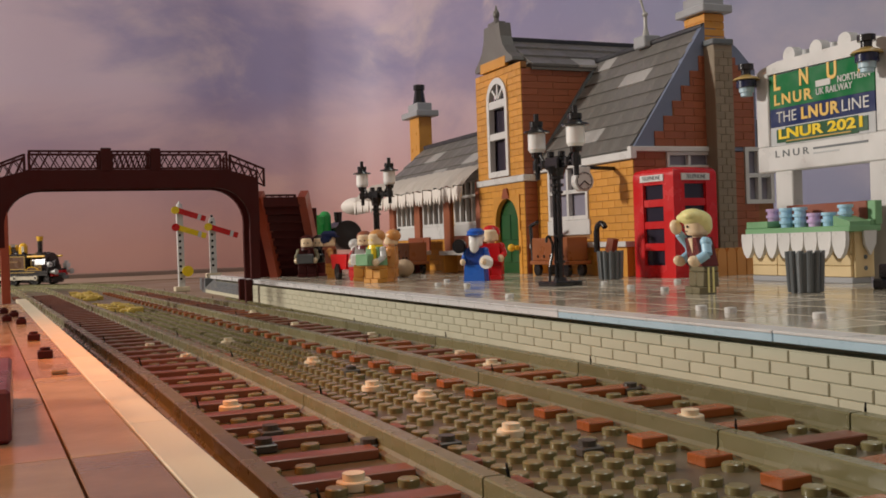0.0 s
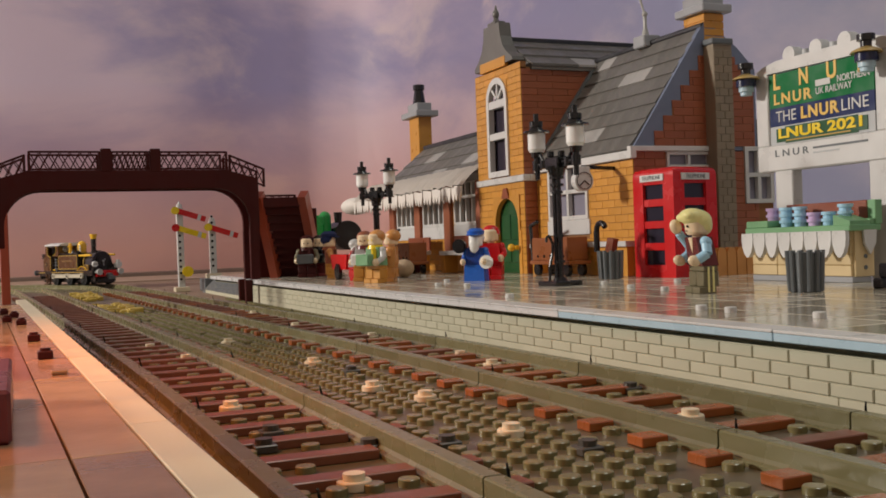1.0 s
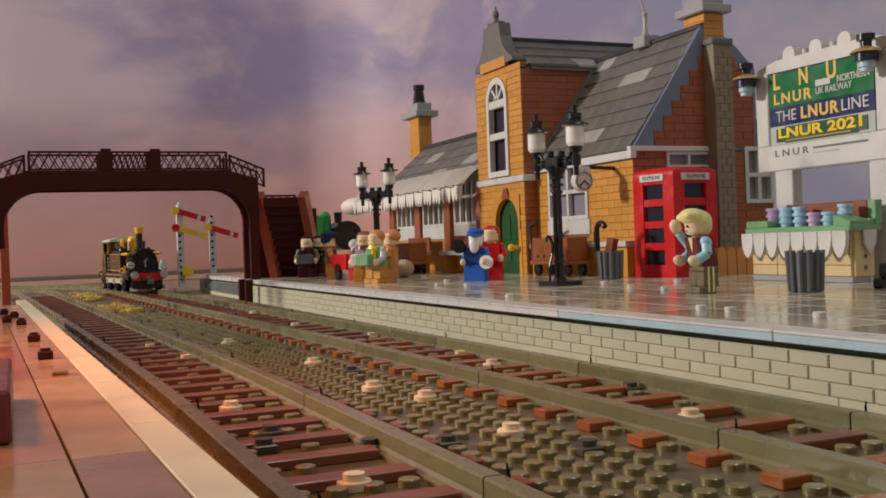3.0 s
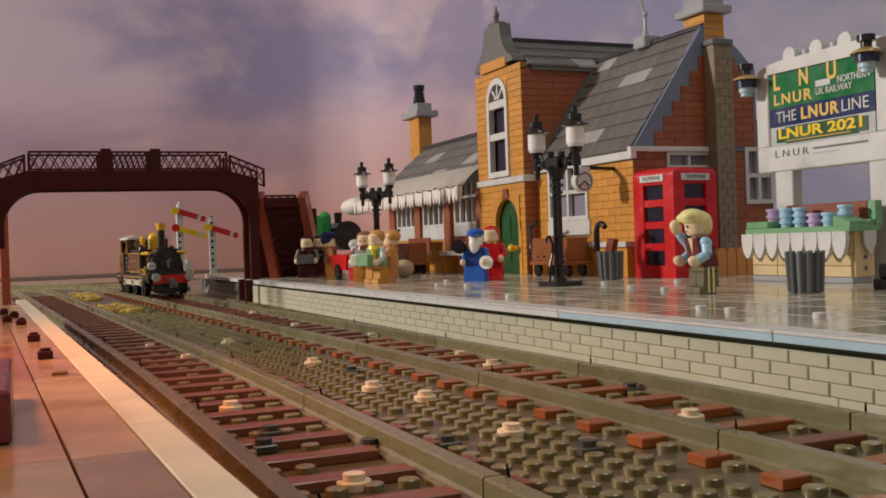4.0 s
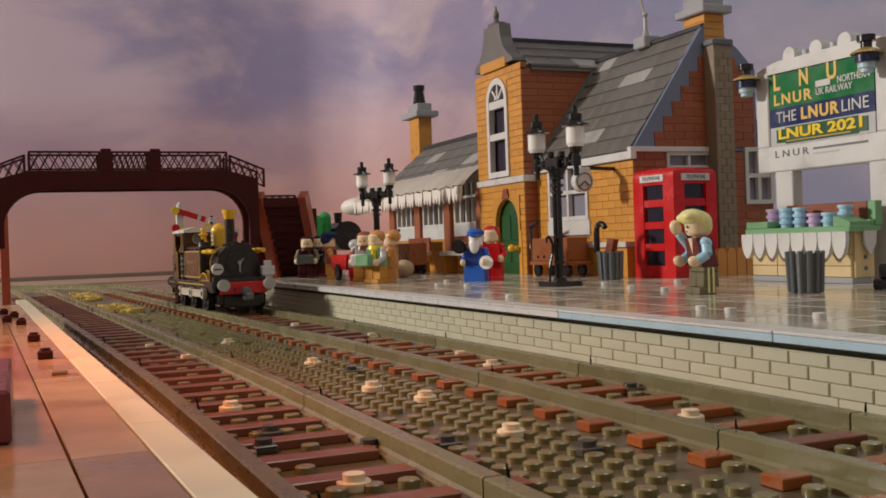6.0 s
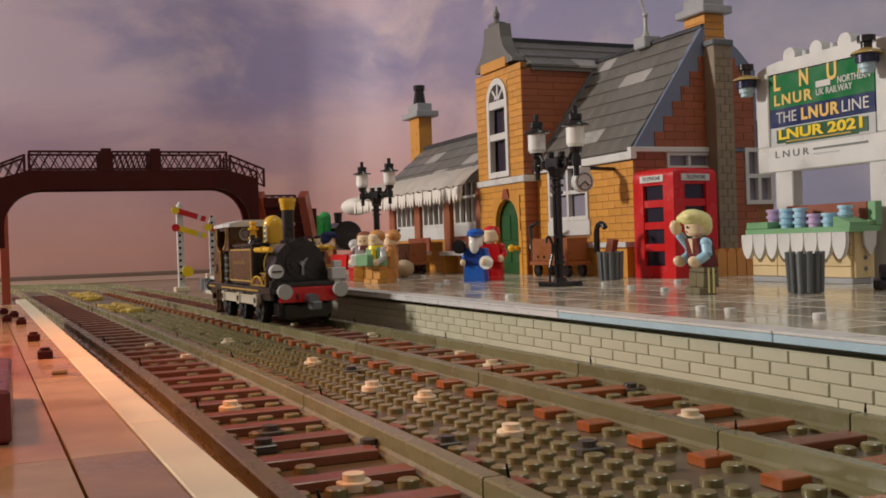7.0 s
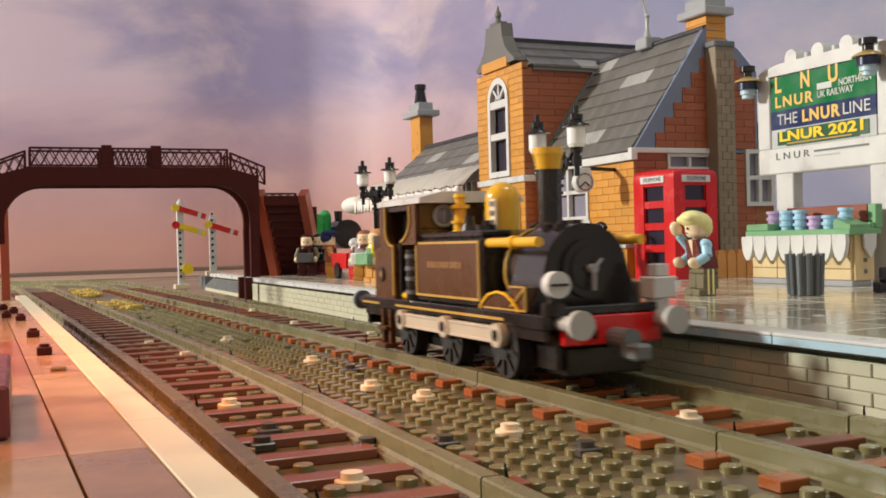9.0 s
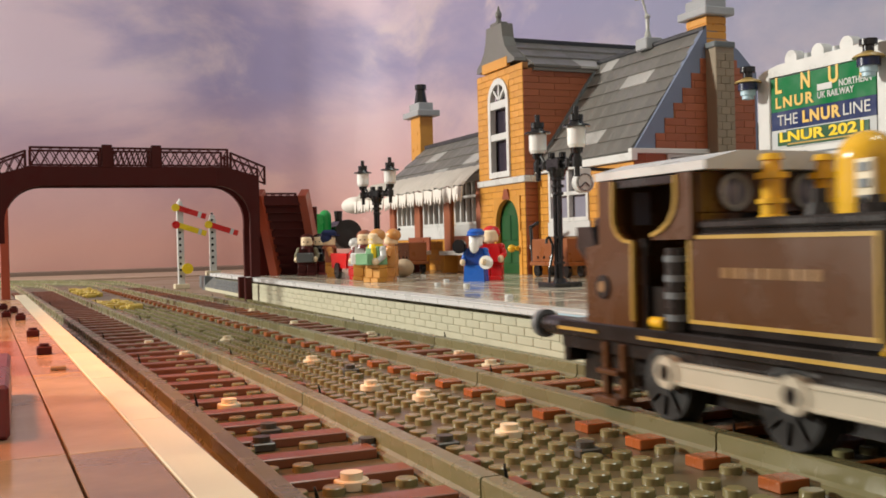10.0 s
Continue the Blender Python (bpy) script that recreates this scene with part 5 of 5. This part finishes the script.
for y in (Y0 + 2, Y1 - 2):
    for x0, x1 in ((-157, -98), (-88, -54), (-46, 15)):
        lattice(br, x0, 127.6, x1, 127.6, 16.4, y, 7)
    lattice(br, 18, 124, 50, 111, 17, y, 4)
    lattice(br, -161, 124, -196, 110, 17, y, 4)
    for x in (-93, -50):
        part("post", box(B(), x - 4.5, x + 4.5, y - 2.5, y + 2.5, 126, 147, 0.5), DARKBROWN, br)
for xo in (46, 90):
    part("stringer", bar(B(), (xo, 800, 104), (xo + 24, 838, 23.5), 8, 14), RUST, br, "red-brown stair stringer")
for k in range(9):
    f = k / 9
    part("stair_step", box(B(), 50 + 24 * f, 92 + 24 * f, 800 + 38 * f, 812 + 38 * f, 92 - 69 * f, 101 - 76 * f), DARKBROWN, br)
part("landing", box(B(), 44.5, 92, Y0 + 12, Y1, 90, 93, 0.5), DARKBROWN, br)
lattice(br, 50, 93, 88, 93, 11, Y1 - 2, 5)
part("stair_back", box(B(), 52, 118, 852, 856, 22.5, 92), DARKBROWN, br)


def signal(x, y, z, h, arms):
    t = thing("semaphore_signal", (x, y, z), "white signal post with red and yellow arms lowered", "railway signal", "signals beyond the bridge")
    part("base", box(B(), x - 9, x + 9, y - 9, y + 9, z, z + 6, 0.5), CREAM, t)
    p = part("post", box(B(), x - 4, x + 4, y - 4, y + 4, z + 6, z + h - 8, 0.4), WHITE, t)
    for k in range(9):
        part("bolt", cyl(B(), (x - 1, y - 4.6, z + 16 + k * 8), 1.6, 0.8, "y", 10), BLACK, p)
    part("finial", cyl(cyl(B(), (x, y, z + h - 8), 3.6, 4, seg=12), (x, y, z + h - 4), 2.2, 4, seg=10, r2=0.6), WHITE, t)
    for z1, m in arms:
        b = part("arm", bar(B(), (x - 4, y - 6, z + z1), (x + 32, y - 6, z + z1 - 12), 2, 7), m, t)
        part("arm_stripe", bar(B(), (x + 22, y - 6, z + z1 - 8.7), (x + 26, y - 6, z + z1 - 10), 2.4, 7.3), WHITE, b)
        part("lamp_glass", cyl(B(), (x - 6, y - 8, z + z1), 5, 3, "y", 14), YELLOW if m is RED else RED, b)
    return t


low = signal(24, 1160, 0.4, 116, ((104, RED), (82, YELLOW)))
part("disc", cyl(B(), (31, 1150, 26), 7, 3, "y", 18), YELLOW, low, "round yellow disc low on the post")
part("disc_bracket", box(B(), 25, 33, 1153, 1157, 23, 29, 0.3), WHITE, low)
signal(65, 1160, 16, 82, ((66, RED),))
solid("signal_base", box(B(), 50, 84, 1140, 1180, 0, 16, 0.6), DKGREY, "dark grey block under a signal post", "block")
gl = thing("green_engine", (185, 985, TOP), "green and black toy tank engine parked behind the platform", "locomotive")
part("side_tank", box(B(), 134, 158, 960, 1000, TOP + 14, 88, 2.5), GREEN, gl)
part("steam_dome", cyl(ball(B(), (164, 978, 86), 7), (164, 978, 60), 7, 26, seg=16), GREEN, gl, smooth=True)
part("boiler", cyl(B(), (186, 960, 64), 17, 40, "y", 24), BLACK, gl, smooth=True)
part("chimney", cyl(B(), (176, 965, 79), 4, 12, seg=14, r2=5), BLACK, gl, smooth=True)
part("running_plate", box(B(), 130, 208, 950, 1008, TOP + 8, TOP + 14, 0.5), BLACK, gl)
for x in (142, 168, 194):
    part("wheel", cyl(B(), (x, 945, TOP + 10), 10, 5, "y", 18), BLACK, gl, smooth=True)
solid("canopy", ball(ball(B(), (226, 1048, 101), 20, 0.9, 1.6, 0.55), (232, 1020, 106), 15, 0.9, 1.5, 0.6), AWNING, "white rounded canopy beyond the end of the wing", "canopy", smooth=True)
solid("black_boot", box(box(B(), 205, 214, 198, 204, TOP + 0.05, TOP + 5, 0.8), 209, 214, 198, 204, TOP + 5, TOP + 12, 0.8), BLACK, "small black boot standing beside the stall", "boot")

# ---- the brown tank engine that runs in ----
# its own space: nose towards -y, middle axle at y 0, rail head at z 1.4
RODCREAM = plastic("rod_cream_plastic", (0.50, 0.45, 0.35), 0.4)


def engine():
    t = thing("tank_locomotive", (0, 0, 0), "brown toy tank engine with brass dome and white cab roof", "locomotive")

    def P(n, bm, m, lb="", sm=False, par=None):
        bm.transform(Matrix.Translation((0, 0, -1.9)))
        return part(n, bm, m, par or t, lb, sm)
    W = 21.0
    P("running_plate", box(B(), -W - 2, W + 2, -78, 88, 20.8, 25.4, 0.4), SOOT)
    for s in (-1, 1):
        P("lining", box(B(), s * (W + 2.2) - 0.3, s * (W + 2.2) + 0.3, -52, 46, 22.5, 23.4), LINING)
        P("lining", box(B(), s * (W + 2.2) - 0.3, s * (W + 2.2) + 0.3, 66, 87, 22.5, 23.4), LINING)
        P("frame_plate", box(B(), s * 15 - 1.5, s * 15 + 1.5, -74, 84, 8, 20.8), SOOT)
        P("valance", box(B(), s * W - 1, s * W + 1, -76, 87, 17.4, 20.8), SOOT)
        tank = P("side_tank", box(B(), min(s * 9, s * W), max(s * 9, s * W), -32.5, 28, 25.4, 50, 0.8), SOOT, "black side tank with a brown panel lined in yellow")
        x = s * (W + 0.25)
        P("panel", box(B(), x - 0.2, x + 0.2, -30.6, 26.6, 27.9, 48.6), LOCOBROWN, "glossy brown panel", par=tank)
        x = s * (W + 0.4)
        for y0, y1, z0, z1 in ((-30.8, 26.9, 47.9, 48.8), (-30.8, 26.9, 27.8, 28.7), (-30.8, -29.9, 28.7, 47.9), (26.0, 26.9, 28.7, 47.9)):
            P("lining", box(B(), x - 0.3, x + 0.3, y0, y1, z0, z1), LINING, par=tank)
        for k in range(9):
            P("name_bar", box(B(), x - 0.3, x + 0.3, -16.6 + k * 3.6 + (0.5 if k % 3 == 0 else 0), -13.9 + k * 3.6, 38.9, 41.3), plastic("dull_gilt", (0.24, 0.13, 0.045), 0.35), par=tank)
        P("tank_top", box(B(), min(s * 9, s * W), max(s * 9, s * W), -32.5, 28, 50.1, 52.4, 0.6), SOOT)
        P("handrail", cyl(B(), (s * (W - 2), -69, 47.9), 1.7, 15.6, "y", 12), BRASS, sm=True)
        P("handrail", cyl(cyl(B(), (s * (W - 2), -51.6, 47.9), 1.7, 17, "y", 12), (s * (W - 2), -53.6, 47.9), 2.3, 2.2, "y", 12), BRASS, sm=True)
        spl = P("splasher", prism(B(), [(-60, 25.4), (-32, 25.4), (-34, 27.8), (-38.5, 30.4), (-45, 31.6), (-51, 31.0), (-56, 28.8), (-58.8, 26.6)], "x", min(s * 14, s * (W + 0.6)), max(s * 14, s * (W + 0.6))), LOCOBROWN, "brown splasher edged in brass")
        arc = B()
        pts = [(-32, 25.6), (-34, 27.9), (-38.5, 30.5), (-45, 31.7), (-51, 31.1), (-56, 28.9), (-58.8, 26.7), (-60, 25.6)]
        for p, q in zip(pts, pts[1:]):
            bar(arc, (s * (W + 0.9), *p), (s * (W + 0.9), *q), 0.8)
        P("splasher_edge", arc, BRASS, par=spl)
        P("sand_box", box(B(), min(s * 14, s * (W + 0.2)), max(s * 14, s * (W + 0.2)), -64.5, -53, 25.4, 34, 0.5), LOCOBROWN)
        sx_ = s * (W + 0.6)
        for p, q in (((-64, 33.6), (-53.4, 33.6)), ((-63.6, 33.2), (-54, 27)), ((-64.1, 33.6), (-64.1, 26)), ((-64, 26.1), (-34, 26.1))):
            P("lining", bar(B(), (sx_, *p), (sx_, *q), 0.6), LINING, par=spl)
        # cab side: rear sheet that sweeps up into a post, horned front post, lintel between
        x0, x1 = s * W - 1.5, s * W + 1.5
        sweep = [(57.6, 55), (57.2, 52), (55.6, 49.6), (52.6, 47.9), (48.6, 47.4)]
        cab = P("cab_side", prism(B(), [(48.6, 25.4), (72, 25.4), (72, 46), (65, 47), (65, 64), (57.6, 64)] + sweep, "x", x0, x1), LOCOBROWN)
        if s > 0:
            P("entrance_door", box(B(), x0 + 0.6, x1 - 0.6, 28.2, 58, 25.4, 59, 0.3), LOCOBROWN, "closed brown entrance door", par=cab)
        horn = [(29.6, 58), (30.4, 55), (32.6, 52.2), (36, 50.2), (40, 49)]
        P("post", prism(B(), [(24.2, 47.9), (40, 47.9)] + horn[::-1] + [(29.6, 64), (24.2, 64)], "x", x0 - 0.02, x1 + 0.02), LOCOBROWN, par=cab)
        P("lintel", box(B(), x0 + 0.5, x1 - 0.5, 29.6, 57.6, 61.5, 64, 0.3), SOOT, par=cab)
        P("door_sheet", box(B(), s * (W - 3) - 0.8, s * (W - 3) + 0.8, 40, 48.4, 25.4, 36, 0.3), SOOT, par=cab)
        for run in ([(57.2, 63.5)] + sweep + [(48.9, 27)], [(29.6, 63.5)] + horn):
            edge = B()
            for p, q in zip(run, run[1:]):
                bar(edge, (s * (W + 1.7), *p), (s * (W + 1.7), *q), 0.9)
            P("lining", edge, LINING, par=cab)
        P("crest", cyl(B(), (s * W - 2.2, 63, 35.5), 3.3, 4.4, "x", 18), SOOT, "small dark round works plate", True, cab)
        P("crest_ring", cyl(B(), (s * W - 2.4, 63, 35.5), 1.6, 4.8, "x", 14), plastic("dull_gilt", (0.24, 0.13, 0.045), 0.35), "", True, cab)
        # grab rail and lever in the entrance
        P("grab_rail", cyl(cyl(B(), (s * (W - 1), 47, 25.4), 0.8, 22, seg=8), (s * (W - 1), 47, 46), 1.3, 2.4, seg=8), SOOT, "", True)
        P("lever", cyl(B(), (s * (W - 2), 40.5, 26.8), 1.5, 5, "y", 10), BRASS, "", True)
        can = P("canister", cyl(B(), (s * (W - 1), 33, 25.4), 3.2, 20.5, seg=16), SOOT, "dark canister banded in silver", True)
        for zc in (28, 33.4, 37.6, 42.4):
            P("canister_band", cyl(B(), (s * (W - 1), 33, zc), 3.5, 1.6, seg=16), DKGREY, sm=True, par=can)
        P("step", box(B(), s * (W + 2) - 3, s * (W + 2) + 3, 52.5, 64.5, 4.4, 6.4, 0.3), LOCOBROWN)
        P("step", box(B(), s * (W + 2) - 2.4, s * (W + 2) + 2.4, 53.5, 63.5, 12.2, 13.6, 0.3), LOCOBROWN)
        for ya in (53, 61.5):
            P("step_hanger", box(B(), s * (W + 1) - 1.2, s * (W + 1) + 1.2, ya, ya + 2.5, 6.4, 20.6, 0.3), LOCOBROWN)
        buf = P("buffer", cyl(B(), (s * 17, -88, 23), 2.4, 12, "y", 14), SILVER, sm=True)
        P("buffer_head", cyl(B(), (s * 17, -90.5, 23), 4.4, 2.5, "y", 20), SILVER, "grey buffer head", True, buf)
        buf = P("buffer", cyl(B(), (s * 17, 88, 22.5), 3.0, 17, "y", 14), SOOT, sm=True)
        P("buffer_head", cyl(B(), (s * 17, 105, 22.5), 4.4, 2.5, "y", 20), DKGREY, "", True, buf)
    P("cab_front", box(B(), -W, W, 23.1, 25, 54, 64, 0.3), LOCOBROWN)
    P("cab_front", box(B(), -W, -9, 23.1, 25, 51, 54), LOCOBROWN)
    for x in (-11, 11):
        rim = B()
        for k in range(20):
            a0, a1 = 2 * math.pi * k / 20, 2 * math.pi * (k + 1) / 20
            bar(rim, (x + 4.0 * math.cos(a0), 22.2, 59 + 4.0 * math.sin(a0)), (x + 4.0 * math.cos(a1), 22.2, 59 + 4.0 * math.sin(a1)), 1.5, seg=8)
        w = P("spectacle", rim, SILVER, "round cab window with a bright grey rim", True)
        P("pane", ball(B(), (x, 22.8, 59), 3.5, 1.0, 0.35, 1.0), PANEGREY, "", True, w)
        P("glazing_bar", bar(B(), (x, 21.4, 55.4), (x, 21.4, 62.6), 0.6, seg=6), SILVER, "", True, w)
    P("cab_back", box(B(), -W + 1.6, W - 1.6, 62, 64, 25.4, 52, 0.3), LOCOBROWN)
    for xa, xb in ((-W + 1.6, -13), (-7, 7), (13, W - 1.6)):
        P("back_post", box(B(), xa, xb, 62.1, 63.9, 52, 61), LOCOBROWN)
    for xa, xb in ((-13, -7), (7, 13)):
        P("pane", box(B(), xa + 0.05, xb - 0.05, 62.7, 63.3, 52, 61), PANEGREY)
    P("back_rail", box(B(), -W + 1.6, W - 1.6, 62.1, 63.9, 61, 64), LOCOBROWN)
    P("firebox", box(B(), -12, 12, 28, 36, 25.4, 56, 1.0), SOOT)
    P("backhead", cyl(B(), (0, 36, 42), 8.5, 2, "y", 24), SOOT, "", True)
    for x, z in ((-5, 44), (5, 44), (0, 38), (-6, 34)):
        P("gauge", cyl(B(), (x, 38, z), 1.8, 1.0, "y", 12), BRASS, "", True)
    P("bunker", box(B(), -9, 9, 72.1, 84, 25.4, 40, 0.6), LOCOBROWN)
    P("bunker_top", prism(B(), [(64.1, 40), (74, 40), (82, 46), (82, 52), (74, 52), (72.3, 46.2), (64.1, 46.2)], "x", -W + 1.6, W - 1.6), SOOT, "black coal bunker flared at the back")
    coal = B()
    lump = random.Random(21)
    for k in range(40):
        ball(coal, (lump.uniform(-15, 15), lump.uniform(75, 80.5), 52 + lump.uniform(-0.6, 1.6)), lump.uniform(1.4, 2.4), seg=6)
    P("coal", coal, SOOT)
    roof = prism(B(), [(-W - 2, 64.1), (W + 2, 64.1), (W + 2, 66.2), (13, 68.6), (-13, 68.6), (-W - 2, 66.2)], "y", 18, 66)
    P("cab_roof", roof, WHITE, "white cab roof")
    # boiler, smokebox with flared front, chimney, dome and valves
    P("boiler", cyl(B(), (0, -60, 38), 14.5, 84, "y", 28), SOOT, sm=True)
    for y in (-38, -44):
        P("boiler_band", cyl(B(), (0, y, 38), 15.0, 1.4, "y", 28), LINING if y == -38 else LOCOBROWN, sm=True)
    a_ = [math.pi * (0.12 + 0.76 * k / 14) for k in range(15)]
    front = [(15.6 * math.cos(a), 38 + 15.6 * math.sin(a)) for a in a_]
    flare = [(-15.8, 39), (-16.8, 35), (-18.8, 31), (-W + 1, 28.5), (-W + 1, 25.5), (W - 1, 25.5), (W - 1, 28.5), (18.8, 31), (16.8, 35), (15.8, 39)]
    P("smokebox", prism(B(), front + flare, "y", -66, -46), SOOT)
    P("smokebox_door", cyl(cyl(B(), (0, -67.6, 39), 9.5, 1.7, "y", 28), (0, -68.3, 39), 7, 0.8, "y", 24), SOOT, sm=True)
    hd = B()
    cyl(hd, (0, -71, 39), 1.4, 3, "y", 10)
    bar(hd, (0, -70.5, 39), (0, -70.5, 32), 1.3, seg=8)
    bar(hd, (0, -70.5, 39), (3, -70.5, 42), 1.1, seg=8)
    P("door_handle", hd, MIDGREY, sm=True)
    ch = P("chimney", cyl(cyl(B(), (0, -43, 51.5), 5.4, 3, seg=20, r2=3.7), (0, -43, 54.5), 3.6, 18, seg=20, r2=3.9), SOOT, "", True)
    P("chimney_cap", cyl(cyl(B(), (0, -43, 72.5), 4.2, 5.0, seg=20, r2=5.0), (0, -43, 77.5), 5.3, 2.4, seg=20), BRASS, "brass chimney cap", True, ch)
    dm = B()
    cyl(dm, (0, -8, 49), 7.6, 3, seg=22, r2=6.7)
    cyl(dm, (0, -8, 52), 6.6, 12, seg=22)
    ball(dm, (0, -8, 64), 6.6, sz=1.0, seg=20)
    P("steam_dome", dm, BRASS, "brass steam dome", True)
    P("dome_clip", box(B(), -7.2, -6.2, -16, -11, 53, 64, 0.3), CREAM)
    for k in range(3):
        P("dome_vent", box(B(), -7.6, -6.9, -15, -12, 54.5 + k * 3.4, 56.3 + k * 3.4), DKGREY)
    for x in (-8, 8):
        sv = B()
        lathe(sv, x, 13, [(4.2, 50), (3.0, 53), (2.6, 53.2), (2.6, 55.6), (3.4, 55.7), (3.4, 56.8), (2.4, 56.9), (2.4, 61.4), (3.8, 61.5), (3.8, 62.9), (2.2, 63), (2.0, 65.7), (2.8, 65.8), (2.2, 67.3)])
        P("safety_valve", sv, BRASS, "brass safety valve", True)
    P("pump", cyl(cyl(B(), (-14, -8, 52), 3.4, 3, seg=14, r2=2.4), (-14, -8, 55), 1.8, 3, seg=12), SOOT, sm=True)
    P("tank_filler", cyl(cyl(B(), (-15, -24, 52.3), 3.6, 2.0, seg=16), (-15, -24, 54.3), 1.4, 1.6, seg=10), SOOT, "", True)
    P("tank_filler", cyl(cyl(B(), (15, -24, 52.3), 3.6, 2.0, seg=16), (15, -24, 54.3), 1.4, 1.6, seg=10), SOOT, "", True)
    for x in (-6, 0, 6):
        for y in (-60, -52):
            P("stud", cyl(B(), (x, y, 53.2 if x == 0 else 51.8), 2.2, 1.6, seg=12), SOOT, "", True)
    # buffer beams, lamps, coupling hooks
    P("buffer_beam", box(B(), -17.6, 17.6, -81, -77.6, 16, 25, 0.4), RED, "red front buffer beam")
    P("beam_rivet", box(B(), -8, -6.6, -81.8, -80.9, 18, 21), SOOT)
    P("front_platform", box(B(), -W, W, -80, -77.9, 25.2, 28, 0.4), SOOT)
    P("rear_beam", box(B(), -W, W, 85, 88.2, 13, 22.3, 0.4), SOOT)
    hk = B()
    cyl(hk, (0, -91, 18), 3.2, 11, "y", 14)
    box(hk, -3, 3, -97, -88, 12, 17, 0.8)
    P("coupling", hk, DKGREY, sm=False)
    P("coupling", box(B(), -4, 4, 88.2, 100, 12, 19, 0.8), SOOT)
    P("snow_guard", box(B(), -14, 14, -76, -60, 6, 15, 0.6), SOOT)
    for s, m in ((-1, SILVER), (1, WHITE)):
        lm = P("head_lamp", cyl(B(), (s * 19, -77, 25.3), 3.8, 4, seg=14), SOOT if s < 0 else WHITE, "", True)
        if s < 0:
            P("lamp_disc", cyl(B(), (-19, -81, 34.8), 4.1, 4, "y", 22), WHITE, "white lamp disc with a black bar", True, lm)
            P("lamp_bar", box(B(), -22.0, -16.0, -81.5, -80.9, 34.4, 35.2), BLACK, "", False, lm)
            P("lamp_stem", box(B(), -20.5, -17.5, -78.5, -75.5, 29, 36), SOOT, par=lm)
        else:
            P("lamp_body", box(box(B(), 14.5, 23.5, -82, -74, 29, 36, 0.5), 16.5, 21.5, -80.5, -75.5, 36, 40, 0.4), WHITE, "white lamp body", False, lm)
    # wheels on their axles; rods on the outer side
    wheels = []
    for y in (36.0, -7.0, -50.0):
        for s in (-1, 1):
            bm = B()
            cyl(bm, (-2, 0, 0), 9.15, 4, "x", 28)
            cyl(bm, (-3.3 if s > 0 else 2.3, 0, 0), 10.4, 1.0, "x", 28)
            cyl(bm, (-3, 0, 0), 3.2, 6, "x", 14)
            w = part("wheel", bm, WHEELBLACK, t, smooth=True)
            sp_ = B()
            for k in range(8):
                a = math.pi * k / 4
                bar(sp_, (s * 2.2, 0, 0), (s * 2.2, 7.8 * math.cos(a), 7.8 * math.sin(a)), 1.3)
            part("spokes", sp_, WHEELBLACK, w)
            w.location = (s * 20 * MM, y * MM, 10.6 * MM)
            wheels.append((w, s * 20, y))
    rods = []
    for s in (-1, 1):
        rd = part("coupling_rod", box(B(), s * 24 - 0.7, s * 24 + 0.7, -50, 36, -2.4, 2.4, 0.2), RODCREAM, t, "cream coupling rod")
        for y in (36, -7, -50):
            part("rod_boss", cyl(B(), (s * 24 - 1.5, y, 0), 4.0, 3.0, "x", 18), RODCREAM, rd, "", True)
        for ya, yb in ((36, -7), (-7, -50)):
            for z in (-2.8, 1.8):
                part("rod_flange", box(B(), s * 24 - 1.1, s * 24 + 1.1, yb + 4.1, ya - 4.1, z, z + 1.0, 0.2), RODCREAM, rd)
        for y in (36, -7, -50):
            part("crank_pin", cyl(B(), (s * 24 - 1.9, y, 0), 2.0, 3.8, "x", 12), SOOT, rd)
        rods.append((rd, s))
    return t, wheels, rods


loco, loco_wheels, loco_rods = engine()
DATUM = 5.2
# times and places of the middle axle along the line: seconds, y, heading off the straight in degrees
RUN = [(t, track_x(y) + dx, y, h) for t, y, dx, h in
       ((0.0, 1596, 0, 45), (0.5, 1541, 0, 37.5), (1.0, 1481, 2, 25), (1.5, 1410, 5, 14.5), (2.0, 1325, 3, 9.5), (2.5, 1235, 0, 7.2), (3.0, 1150, 1, 6.5),
        (3.8, 1026, 1, 5.8), (4.5, 912, 2, 4.4), (5.0, 831, 1, 3.6), (5.5, 746, 0, 3.0), (6.0, 665, -1, 2.7), (6.5, 585, -1, 2.4), (7.0, 507, -1, 2.2),
        (7.5, 429, -1, 2.0), (8.0, 354, 0, 1.7), (8.5, 270, 0, 1.1), (9.0, 189, 0, 0.6), (9.5, 102, 0, 0.3), (10.0, 15, 0, 0))]


def motions():
    rows = [(t, pose(x * MM, y * MM, DATUM * MM, 0, 0, h)) for t, x, y, h in RUN]
    walk(loco, rows)
    # distance run gives the turn of the wheels
    ts = [k * 0.1 for k in range(101)]
    dist = [0.0]
    pts = [(np.interp(t, [q[0] for q in RUN], [q[1] for q in RUN]), np.interp(t, [q[0] for q in RUN], [q[2] for q in RUN])) for t in ts]
    for a, b in zip(pts, pts[1:]):
        dist.append(dist[-1] + math.hypot(b[0] - a[0], b[1] - a[1]))
    turn = [d / 12.9 for d in dist]
    zero = np.interp(9.0, ts, turn)
    for w, x, y in loco_wheels:
        walk(w, [(t, pose(x * MM, y * MM, 10.6 * MM, math.degrees(a - zero))) for t, a in zip(ts, turn)])
    for rd, s in loco_rods:
        ph = 1.54 if s < 0 else 1.54 + math.pi / 2
        walk(rd, [(t, pose(0, 5.2 * MM * math.cos(a - zero + ph), (10.6 + 5.2 * math.sin(a - zero + ph)) * MM)) for t, a in zip(ts, turn)])


motions()
